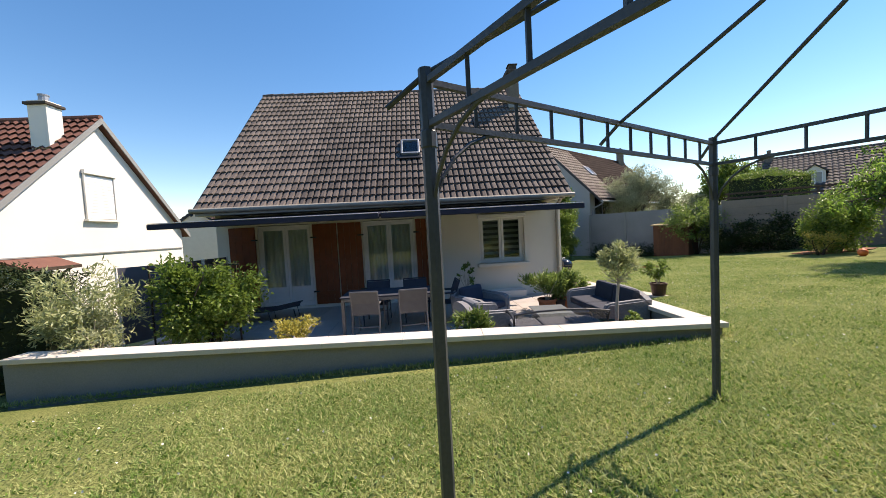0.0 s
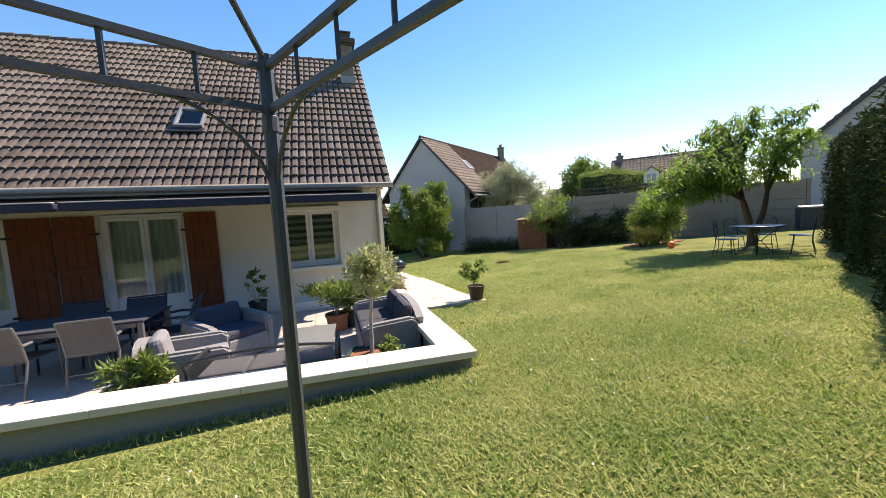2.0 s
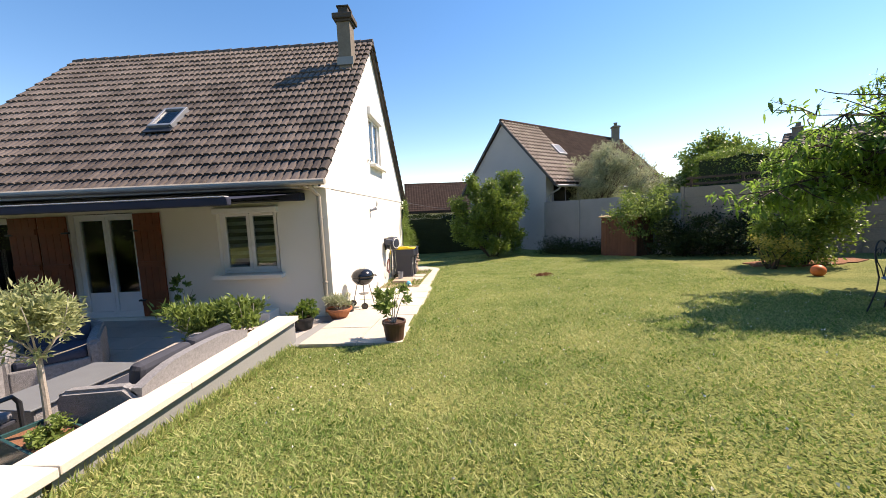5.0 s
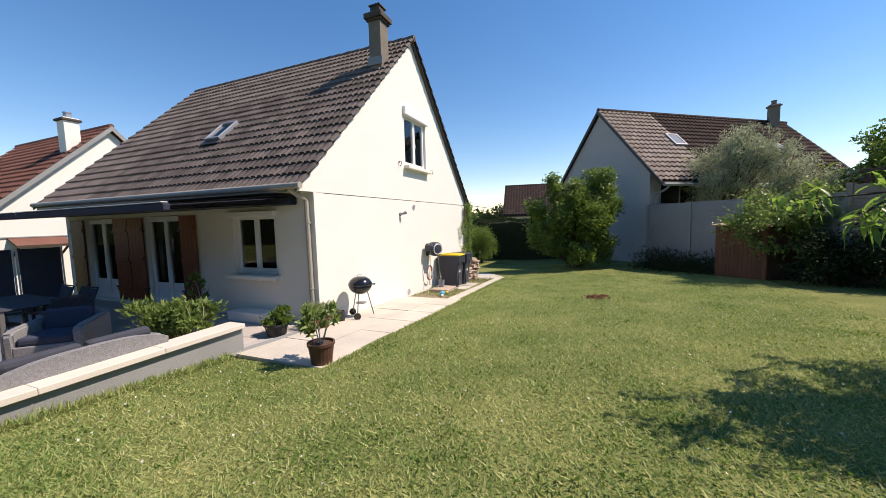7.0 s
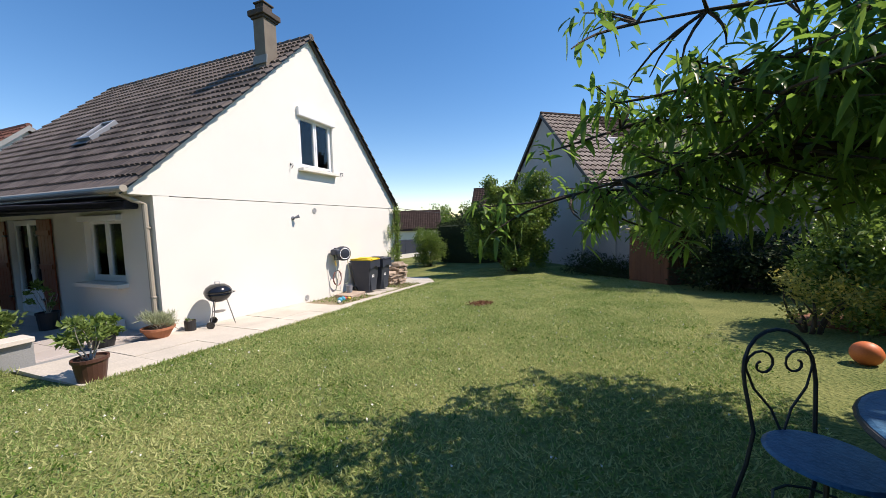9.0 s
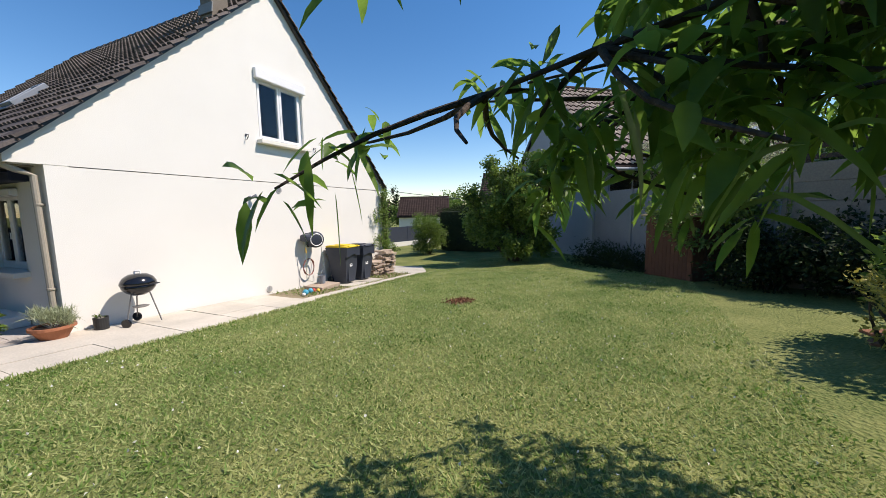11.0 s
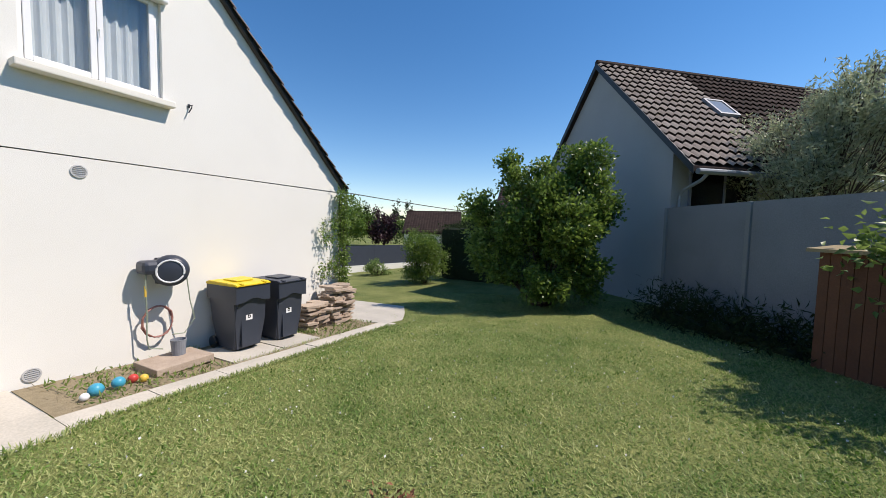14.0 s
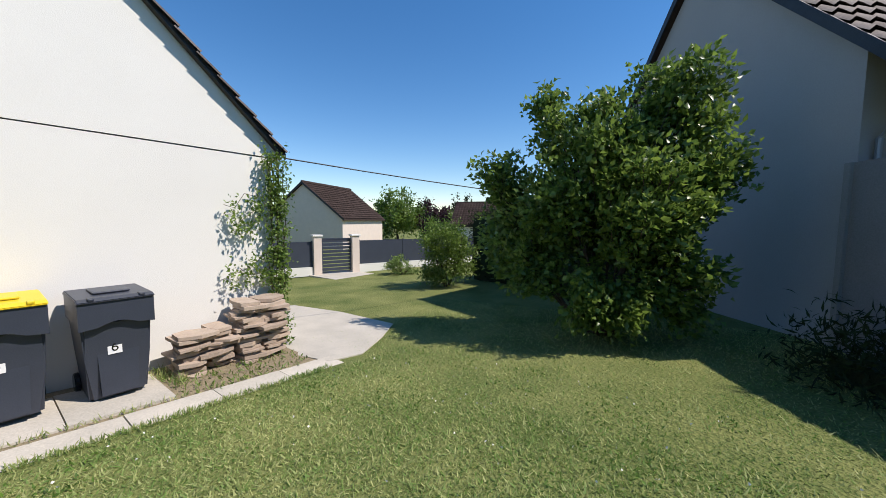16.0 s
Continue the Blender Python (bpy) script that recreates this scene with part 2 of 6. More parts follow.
def long_leaves(name, pts, material, length, width, parent, droop):
    """Lance-shaped leaves that arch over, with a folded midrib."""
    pts = np.asarray(pts, float)
    n = len(pts)
    d = RNG.normal(size=(n, 3))
    d[:, 2] -= droop
    d /= np.linalg.norm(d, axis=1)[:, None]
    s = np.cross(d, (0, 0, 1.0)) + RNG.normal(size=(n, 3)) * 0.35
    s /= np.linalg.norm(s, axis=1)[:, None]
    u = np.cross(s, d)
    L = (length * RNG.uniform(0.6, 1.2, n))[:, None]
    W = (width * RNG.uniform(0.75, 1.2, n))[:, None]
    sag = np.array([0, 0, -1.0])
    rows = []
    for k, w in ((0.0, 0.0), (0.22, 0.75), (0.5, 1.0), (0.78, 0.62), (1.0, 0.0)):
        c = pts + d * L * k + sag * L * 0.38 * k * k
        if w == 0.0:
            rows.append(c)
        else:
            rows += [c + s * W * w / 2 + u * W * 0.16, c, c - s * W * w / 2 + u * W * 0.16]
    v = np.stack(rows, 1).reshape(-1, 3)
    i = np.arange(n)[:, None] * 11
    f = [i + t for t in ([0, 2, 1], [0, 3, 2], [1, 2, 5], [1, 5, 4], [2, 3, 6], [2, 6, 5], [4, 5, 8], [4, 8, 7], [5, 6, 9], [5, 9, 8],
                         [7, 8, 10], [8, 9, 10])]
    ob = new(name, raw_mesh(name, v, np.concatenate(f, 1).reshape(-1, 3), material))
    ob.data.shade_smooth()
    ob.parent = parent
    ob["kind"] = "stuff"
    return ob


def blob_points(n, c, r, clumps=40, spread=0.28, shell=0.55, flat=0.0):
    """Points in clumps inside an ellipsoid, thicker towards its skin, with gaps."""
    k = RNG.normal(size=(clumps, 3))
    k /= np.linalg.norm(k, axis=1)[:, None]
    k *= RNG.uniform(shell, 1.0, clumps)[:, None]
    p = k[RNG.integers(0, clumps, n)] + np.clip(RNG.normal(size=(n, 3)), -1.6, 1.6) * spread * RNG.uniform(0.3, 1.0, n)[:, None]
    p = p * np.asarray(r) + np.asarray(c)
    if flat:
        p = p[p[:, 2] > flat]
    return p


# ---- the ground ----
def ground_z(x, y):
    cx, cy = max(-9.0, min(22.0, x)), max(-4.0, min(21.0, y))
    z = -0.003 + 0.042 * cx - 0.0584 * cy
    z -= 0.07 * math.exp(-((x - 5.0) / 1.8) ** 2) * (1 if y > 7 else max(0, (y - 5) / 2))
    return z


def ground_np(x, y):
    cx, cy = np.clip(x, -9.0, 22.0), np.clip(y, -4.0, 21.0)
    z = -0.003 + 0.042 * cx - 0.0584 * cy
    return z - 0.07 * np.exp(-((x - 5.0) / 1.8) ** 2) * np.clip((y - 5) / 2, 0, 1)


def make_ground():
    xs = np.concatenate([[-3000, -400, -120, -60], np.arange(-30, 46, 0.75), [70, 130, 400, 3000]])
    ys = np.concatenate([[-3000, -400, -120, -50], np.arange(-14, 48, 0.75), [70, 130, 400, 3000]])
    X, Y = np.meshgrid(xs, ys)
    Z = ground_np(X, Y)
    # the ground lies lower under terrace and house
    Z = np.where((X > -5.5) & (X < 3.6) & (Y > 5.2) & (Y < 18.5), -1.3, Z)
    v = np.stack([X, Y, Z], 2).reshape(-1, 3)
    nx = len(xs)
    i = (np.arange(len(ys) - 1)[:, None] * nx + np.arange(nx - 1)[None]).ravel()
    f = np.stack([i, i + 1, i + nx + 1, i + nx], 1)
    ob = new("ground", raw_mesh("ground", v, f, M_GRASS))
    ob.data.shade_smooth()
    tagged(ob, "sloping mown lawn with dry yellowish patches", "lawn", kind="structure")


make_ground()


def make_grass():
    n = 1000000
    x = np.concatenate([RNG.uniform(-5.5, 15, n // 2), RNG.uniform(2, 14, n // 2), RNG.uniform(-2.5, 7, 260000)])
    y = np.concatenate([RNG.uniform(0.2, 24, n // 2), RNG.uniform(1.5, 19, n // 2), RNG.uniform(1.2, 5.5, 260000)])
    keep = ~((x > -5.8) & (x < 4.1) & (y > 4.3)) & ~((x < 5.75) & (y > 7.7) & (y < 19.3)) & (y > 0.5 * x - 1.4) & (x < 12 + y * .1)
    x, y = x[keep], y[keep]
    n = len(x)
    z = ground_np(x, y) - 0.004
    a = RNG.uniform(0, 6.283, n)
    h = RNG.uniform(0.012, 0.04, n) * (0.9 + 0.25 * RNG.normal(size=n).clip(-1.5, 2.0))
    w = RNG.uniform(0.005, 0.011, n)
    lean = RNG.normal(size=(2, n)) * 0.9 * h
    v = np.stack([np.stack([x - np.cos(a) * w, y - np.sin(a) * w, z], 1), np.stack([x + np.cos(a) * w, y + np.sin(a) * w, z], 1),
                  np.stack([x + lean[0], y + lean[1], z + h], 1)], 1).reshape(-1, 3)
    f = np.arange(3 * n).reshape(-1, 3)
    ob = new("grass", raw_mesh("grass", v, f, M_BLADE))
    tagged(ob, "short mown grass blades, green and straw-coloured", "grass", kind="stuff")


make_grass()


# ---- the house ----
HX0, HX1, HY0, HY1, RY, RZ = -5.45, 3.9, 9.7, 18.75, 14.05, 7.0
SLOPE = 0.965


def roof_z(y):
    return RZ - SLOPE * abs(y - RY)


def house_walls():
    bm = B()
    t = 0.28
    xs = [HX0, -4.42, -2.98, -1.62, -0.2, 1.58, 2.86, HX1]
    top = 2.5
    for i in (0, 2, 4, 6):
        span(bm, xs[i], xs[i + 1], HY0, HY0 + t, -1.2, top)
    span(bm, xs[1], xs[2], HY0, HY0 + t, 1.9, top)
    span(bm, xs[3], xs[4], HY0, HY0 + t, 1.9, top)
    span(bm, xs[1], xs[2], HY0, HY0 + t, -1.2, -0.34)
    span(bm, xs[3], xs[4], HY0, HY0 + t, -1.2, -0.34)
    span(bm, xs[5], xs[6], HY0, HY0 + t, -1.2, 0.53)
    span(bm, xs[5], xs[6], HY0, HY0 + t, 1.86, top)
    fixed("wall_front", bm, M_RENDER, "cream rendered front wall with door and window openings", "wall")
    bm = B()
    span(bm, HX1 - t, HX1 - 0.002, HY0 + t, HY1, -1.4, 2.2)
    span(bm, HX1 + 0.0005, HX1 + 0.004, HY0 - 0.002, HY0 + t + 0.02, -1.4, 2.2)
    fixed("wall_side_lower", bm, M_WHITE, "white rendered lower side wall in full sun", "wall")
    bm = B()
    g = lambda y: roof_z(y) - 0.07
    y0, y1 = 13.5, 14.95
    for poly in ([(9.3, 2.215), (y0, 2.215), (y0, g(y0)), (9.3, g(9.3))],
                 [(y0, 2.215), (y1, 2.215), (y1, 3.22), (y0, 3.22)],
                 [(y0, 4.72), (y1, 4.72), (y1, g(y1)), (RY, g(RY)), (y0, g(y0))],
                 [(y1, 2.215), (18.95, 2.215), (18.95, g(18.95)), (y1, g(y1))]):
        prism(bm, poly, 'x', HX1 - t, HX1 + 0.006)
    fixed("wall_gable", bm, M_WHITE, "white rendered gable above a thin joint line", "wall")
    bm = B()
    prism(bm, [(9.3, 2.215), (18.95, 2.215), (18.95, g(18.95)), (RY, g(RY)), (9.3, g(9.3))], 'x', HX0, HX0 + t)
    span(bm, HX0, HX0 + t, HY0 + t, HY1, -1.2, 2.21)
    fixed("wall_side_far", bm, M_RENDER, "cream rendered side wall towards the neighbour", "wall")
    bm = B()
    span(bm, HX0 + t, HX1 - t, HY1 - t, HY1, -1.4, 2.4)
    fixed("wall_back", bm, M_RENDER, "cream rendered back wall", "wall")
    bm = B()
    span(bm, HX0 + t, HX1 - t, HY0 + t, HY1 - t, -0.5, -0.36)
    fixed("floor", bm, M_TERR, "tiled ground floor inside the house", "floor")
    # Ceiling and inner wall carry the room's shade in their dark colour.
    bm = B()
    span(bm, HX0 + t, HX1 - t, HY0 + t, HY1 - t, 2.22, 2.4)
    fixed("ceiling", bm, M_ROOMDIM, "ground floor ceiling, coloured dark like an unlit room", "ceiling")
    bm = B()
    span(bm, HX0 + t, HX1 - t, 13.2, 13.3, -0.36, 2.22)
    fixed("wall_inner", bm, M_ROOMDIM, "inner wall behind the living rooms, coloured dark like an unlit room", "wall")


house_walls()


def house_roof():
    bm = B()
    th = 0.12
    for s in (-1, 1):
        e = RY + s * 4.85
        prism(bm, [(RY, RZ - 0.035), (e, roof_z(e) - 0.035), (e, roof_z(e) - 0.06), (RY, RZ - 0.06)], 'x', HX0 - 0.25, HX1 + 0.08)
    roof = fixed("roof", bm, M_TILE, "steep roof of weathered brown interlocking tiles", "roof")
    # one interlocking tile with two flat rolls and narrow channels, along the slope
    W, E = 0.3265, 0.338
    a = math.atan(SLOPE)

    def tile_bm():
        t = B()
        roll = [(0.0, -0.008), (0.015, 0.028), (0.034, 0.037), (0.106, 0.038), (0.128, 0.029), (0.142, -0.014)]
        prof = roll + [(x + 0.163, z) for x, z in roll] + [(W, -0.014)]
        n = len(prof)
        for yy, dz in ((0.0, 0.044), (E + 0.03, -0.002)):
            [t.verts.new((x, yy, z + dz)) for x, z in prof]
        [t.verts.new((x, 0.0, z + 0.003)) for x, z in prof]
        t.verts.ensure_lookup_table()
        v = t.verts
        for i in range(n - 1):
            t.faces.new((v[i], v[i + 1], v[i + n + 1], v[i + n]))
            t.faces.new((v[i + 2 * n], v[i + 2 * n + 1], v[i + 1], v[i]))
        return t
    me = mesh_of("tile", tile_bm(), M_TILE)
    cols, rows = 30, 20
    x0 = HX0 - 0.26
    rest = B()
    ye = RY - 4.86
    for s in (-1, 1):
        for r in range(rows):
            for c in range(cols):
                d = r * E
                y = ye + d * math.cos(a)
                z = roof_z(ye) + d * math.sin(a) - 0.03
                m = Matrix.Translation((x0 + c * W, y, z)) @ Matrix.Rotation(a, 4, 'X')
                if s == 1:
                    m = Matrix.Translation((x0 + cols * W - c * W, 2 * RY - y, z)) @ Matrix.Rotation(math.pi, 4, 'Z') @ Matrix.Rotation(a, 4, 'X')
                m = m @ pose(0, 0, random.uniform(-.003, .003), random.uniform(-.6, .6), random.uniform(-.8, .8), random.uniform(-.5, .5))
                if s == -1 and c >= 8 and r < 13:
                    ob = new("tile", me)
                    ob.parent = roof
                    ob.matrix_world = m
                else:
                    rest.from_mesh(me)
                    rest.verts.ensure_lookup_table()
                    bmesh.ops.transform(rest, matrix=m, verts=rest.verts[-39:])
    part("tile_field", rest, M_TILE, roof)["kind"] = "stuff"
    for i in range(26):
        t = B()
        tube(t, [(HX0 - 0.28 + i * 0.376, RY, RZ - 0.03), (HX0 + 0.12 + i * 0.376, RY, RZ - 0.02)], [0.08, 0.095], 10)
        part("ridge_tile", t, M_TILE, roof)
    for s in (-1, 1):
        for x in (HX1 + 0.1, HX0 - 0.26):
            t = B()
            e = RY + s * 4.9
            prism(t, [(RY, RZ + 0.02), (e, roof_z(e) + 0.02), (e, roof_z(e) - 0.075), (RY, RZ - 0.075)], 'x', x - 0.02, x + 0.02)
            part("verge_board", t, M_IRON, roof)


def gutter():
    g = thing("gutter", (0, 0, 0), "beige half-round roof gutter with downpipe on the house corner", "gutter")
    bm = B()
    tube(bm, [(HX0 - 0.3, 9.16, 2.33), (HX1 + 0.2, 9.16, 2.29)], 0.06, 12)
    part("trough", bm, M_BEIGE, g)
    bm = B()
    tube(bm, [(3.78, 9.2, 2.25), (3.78, 9.45, 2.12), (3.78, 9.62, 2.05), (3.78, 9.64, -0.32)], 0.045, 10)
    part("downpipe", bm, M_BEIGE, g)
    for z in (0.3, 1.6):
        bm = B()
        lathe(bm, [(0.05, 0), (0.058, 0.005), (0.058, 0.03), (0.05, 0.035)], 12, Matrix.Translation((3.78, 9.64, z)))
        part("pipe_collar", bm, M_BEIGE, g)
    bm = B()
    span(bm, HX0 - 0.2, HX1 - 0.3, 9.22, 9.7, 2.2, 2.235)
    span(bm, HX0 - 0.2, HX1 - 0.3, 9.2, 9.23, 2.2, 2.36)
    fixed("trim", bm, M_BEIGE, "beige soffit and fascia under the eave", "trim")


M_ZINC = mat("zinc_frame", (0.30, 0.33, 0.36), (0.22, 0.245, 0.27), 0.4, 6, 60, 0.05, metal=0.4)
# Pale blue-grey that paints the sky's reflection in the roof window.
M_SKYREFL = mat("painted_sky_reflection", (0.35, 0.38, 0.40), (0.28, 0.3, 0.32), 0.8, 5, 60, 0.05)


def skylight():
    a = math.atan(SLOPE)
    s = thing("roof_window", Matrix.Translation((-0.21, 10.98, roof_z(10.98) + 0.04)) @ Matrix.Rotation(a, 4, 'X') @ Matrix.Diagonal((0.78, 0.84, 1, 1)),
              "grey-framed roof window set into the tiles", "roof window")
    bm = B()
    for x in (-0.33, 0.33):
        box(bm, (x, 0, 0.05), (0.07, 0.95, 0.12), None, 0.01)
    for y in (-0.44, 0.44):
        box(bm, (0, y, 0.05), (0.6, 0.09, 0.12), None, 0.01)
    part("frame", bm, M_ZINC, s)
    bm = B()
    box(bm, (0, 0, 0.06), (0.6, 0.8, 0.012))
    part("pane", bm, M_GLASS, s)
    # Added plate under the pane; its pale colour stands in for reflected sky.
    bm = B()
    box(bm, (0, 0, 0.0), (0.6, 0.8, 0.02))
    part("blind", bm, M_SKYREFL, s)
    bm = B()
    box(bm, (0, -0.58, 0.035), (0.84, 0.2, 0.03), None, 0.01)
    part("flashing", bm, M_IRON, s)


def house_chimney(m):
    """A slim rendered stack with a dark projecting cap, a small square cowl and lead at its foot."""
    c = thing("chimney", m, "slim weathered beige chimney with a dark projecting cap on the roof", "chimney")
    bm = B()
    box(bm, (0, 0, 0.15), (0.36, 0.4, 2.1), None, 0.012)
    part("shaft", bm, M_CHIM, c)
    bm = B()
    box(bm, (0, 0, 1.1), (0.44, 0.48, 0.06), None, 0.01)
    box(bm, (0, 0, 1.2), (0.54, 0.58, 0.14), None, 0.02)
    part("cap", bm, M_SOOT, c)
    bm = B()
    box(bm, (0, 0, 1.37), (0.28, 0.3, 0.2), None, 0.015)
    box(bm, (0, 0, 1.49), (0.34, 0.36, 0.04), None, 0.01)
    part("cowl", bm, M_SOOT, c)
    bm = B()
    box(bm, (0, -0.215, 0.02), (0.46, 0.03, 0.22), Matrix.Rotation(radians(-8), 4, 'X'), 0.006)
    part("flashing", bm, M_GREYR, c)


def chimney(m, mat_stack, label, w=0.5, h=1.6, low=1.0, cap_mat=None):
    c = thing("chimney", m, label, "chimney")
    bm = B()
    box(bm, (0, 0, (h - low) / 2), (w, w * 0.9, h + low), None, 0.01)
    part("shaft", bm, mat_stack, c)
    bm = B()
    box(bm, (0, 0, h - 0.1), (w + 0.14, w + 0.1, 0.1), None, 0.02)
    part("cap", bm, cap_mat or mat_stack, c)
    bm = B()
    lathe(bm, [(0.15, h - 0.05), (0.13, h + 0.2), (0.15, h + 0.22), (0.15, h + 0.26), (0.1, h + 0.26)], 12)
    part("flue_pot", bm, M_ZINC if cap_mat else mat_stack, c)
    return c


house_roof()
gutter()
skylight()
M_CHIM = mat("chimney_render", (0.22, 0.19, 0.15), (0.12, 0.104, 0.084), 0.9, 4, 50, 0.4)
M_SOOT = mat("sooty_render", (0.085, 0.07, 0.058), (0.045, 0.038, 0.032), 0.9, 5, 50, 0.4)
house_chimney((3.58, 12.85, 5.83))

M_CURT = mat("grey_curtain", (0.66, 0.66, 0.68), (0.52, 0.52, 0.55), 0.9, 6, 80, 0.1)
M_NET = mat("net_curtain", (0.74, 0.78, 0.78), (0.56, 0.6, 0.6), 0.9, 3, 80, 0.1)
M_BLIND = mat("grey_blind", (0.42, 0.45, 0.42), (0.33, 0.355, 0.33), 0.8, 6, 80, 0.1)
M_BLINDD = mat("dark_blind", (0.09, 0.10, 0.095), (0.06, 0.068, 0.064), 0.85, 6, 80, 0.1)


def window(w, h, m, label, name="window_1", door=False, curtain=None, panel=0.0):
    """Two white casements in a frame; x along the wall, y into the house, z up from the sill."""
    o = thing(name, m, label, "french window" if door else "window")
    o["kind"] = "structure"
    bm = B()
    f = 0.06
    for x in (f / 2, w - f / 2):
        box(bm, (x, 0, h / 2), (f, 0.07, h), None, 0.006)
    for z in (f / 2, h - f / 2):
        box(bm, (w / 2, 0, z), (w - 2 * f, 0.07, f), None, 0.006)
    part("frame", bm, M_PVC, o)
    s = 0.068
    for k in (0, 1):
        xa = f + k * (w - 2 * f) / 2 + 0.003
        xb = f + (k + 1) * (w - 2 * f) / 2 - 0.003
        bm = B()
        for x in (xa + s / 2, xb - s / 2):
            box(bm, (x, -0.02, h / 2), (s, 0.06, h - 2 * f - 0.01), None, 0.008)
        for z0, z1 in ((f, f + s), (h - f - s, h - f)) + (((f + s, f + s + panel),) if panel else ()):
            box(bm, ((xa + xb) / 2, -0.02 if z1 - z0 < 0.2 else -0.01, (z0 + z1) / 2), (xb - xa - 2 * s, 0.06 if z1 - z0 < 0.2 else 0.03, z1 - z0), None, 0.008)
        sash = part("sash", bm, M_PVC, o)
        bm = B()
        z0 = f + s + panel
        box(bm, ((xa + xb) / 2, -0.02, (z0 + h - f - s) / 2), (xb - xa - 2 * s, 0.012, h - f - s - z0))
        g = part("pane", bm, M_GLASS, sash)
        g.visible_shadow = False
    bm = B()
    tube(bm, [(w / 2 + 0.02, -0.05, h * 0.48), (w / 2 + 0.02, -0.085, h * 0.48), (w / 2 + 0.02, -0.085, h * 0.48 - 0.11)], 0.009, 6)
    part("handle", bm, M_PVC, o)
    if curtain:
        bm = B()
        n = 60
        for i in range(n):
            x0, x1 = 0.05 + (w - 0.1) * i / n, 0.05 + (w - 0.1) * (i + 1) / n
            y0, y1 = 0.14 + 0.025 * math.sin(i * 1.15), 0.14 + 0.025 * math.sin((i + 1) * 1.15)
            vs = [bm.verts.new(p) for p in ((x0, y0, 0.05), (x1, y1, 0.05), (x1, y1, h), (x0, y0, h))]
            bm.faces.new(vs)
        part("curtain", bm, curtain, o, smooth=True)
    return o


def sill(x0, x1, m, label):
    bm = B()
    box(bm, ((x0 + x1) / 2, -0.06, -0.05), (x1 - x0, 0.28, 0.09), m, 0.012)
    fixed("window_sill", bm, M_RENDER, label, "window sill")


window(1.44, 2.22, pose(-4.42, 9.83, -0.34), "white french window with lower panels and grey net curtains", "window_1", True, M_NET, 0.42)
window(1.42, 2.22, pose(-1.62, 9.83, -0.34), "white french window with lower panels behind the dining table", "window_2", True, M_NET, 0.42)
w3 = window(1.28, 1.31, pose(1.58, 9.83, 0.54), "white two-leaf window with a lowered striped blind inside", "window_3")
for nm, m_, k0 in (("blind_bands", M_BLIND, 0), ("blind_shade_bands", M_BLINDD, 1)):
    bm = B()
    for i in range(k0, 16, 2):
        box(bm, (0.64, 0.11 + 0.004 * k0, 0.06 + (i + 0.5) * 0.078), (1.16, 0.004, 0.078))
    part(nm, bm, m_, w3)
sill(1.5, 2.95, pose(0, 9.7, 0.54), "cream window sill under the front window")
window(1.45, 1.5, pose(3.8, 13.5, 3.22, 0, 0, 90), "white two-leaf gable window with grey curtains", "window_4", False, M_CURT)
sill(0, 1.62, pose(3.88, 13.42, 3.22, 0, 0, 90), "cream sill under the gable window")
bm = B()
span(bm, 3.84, 4.0, 13.44, 15.02, 4.66, 4.9, 0.02)
fixed("trim", bm, M_PVC, "white roller box above the gable window", "roller box")
bm = B()
span(bm, 1.55, 2.9, 9.6, 9.75, 1.78, 1.9, 0.02)
fixed("trim", bm, M_PVC, "white roller box above the front window", "roller box")


def shutter(x0, x1, hinge_left):
    s = thing("shutter", (x0, 9.66, -0.3), "open rust-brown wooden board shutter folded against the wall", "shutter", "front shutters")
    w, h = x1 - x0, 2.17
    n = 4
    for i in range(n):
        bm = B()
        box(bm, ((i + 0.5) * w / n, 0, h / 2), (w / n - 0.006, 0.03, h), None, 0.004)
        part("board", bm, M_WOOD, s)
    for z in (0.3, h / 2 + 0.03, h - 0.3):
        bm = B()
        box(bm, (w / 2, -0.03, z), (w - 0.04, 0.025, 0.11), None, 0.004)
        part("ledge", bm, M_WOOD, s)
    for z in (0.35, h - 0.35):
        bm = B()
        box(bm, (w - 0.02 if hinge_left else 0.02, -0.02, z), (0.16, 0.05, 0.04), None, 0.008)
        part("hinge", bm, M_IRON, s)


shutter(-5.12, -4.44, True)
shutter(-2.94, -2.3, False)
shutter(-2.27, -1.64, True)
shutter(-0.17, 0.4, False)


def awning(x0, x1):
    a = thing("awning", (x0, 0, 0), "navy blue retractable awning pulled half out over the terrace", "awning", "terrace awnings")
    w = x1 - x0
    bm = B()
    span(bm, 0, w, 9.47, 9.7, 1.98, 2.14, 0.03)
    part("cassette", bm, M_NAVY, a)
    bm = B()
    prism(bm, [(9.5, 2.12), (7.36, 1.92), (7.36, 1.912), (9.5, 2.11)], 'x', 0.06, w - 0.06)
    part("canvas", bm, M_NAVY, a)
    bm = B()
    span(bm, 0.0, w, 7.28, 7.38, 1.83, 1.94, 0.02)
    part("front_bar", bm, M_NAVY, a)
    bm = B()
    span(bm, 0.02, w - 0.02, 7.27, 7.36, 1.945, 1.957, 0.003)
    part("valance_edge", bm, M_PVC, a)
    for k in (0.45, w - 0.45):
        e = k + (0.75 if k < 1 else -0.75)
        for p, q in (((k, 9.5, 2.0), (e, 8.45, 1.93)), ((e, 8.45, 1.93), (k, 7.38, 1.86))):
            bm = B()
            tube(bm, [p, q], 0.024, 8)
            part("arm", bm, M_IRON, a)


awning(-5.42, -0.86)
awning(-0.82, 3.48)


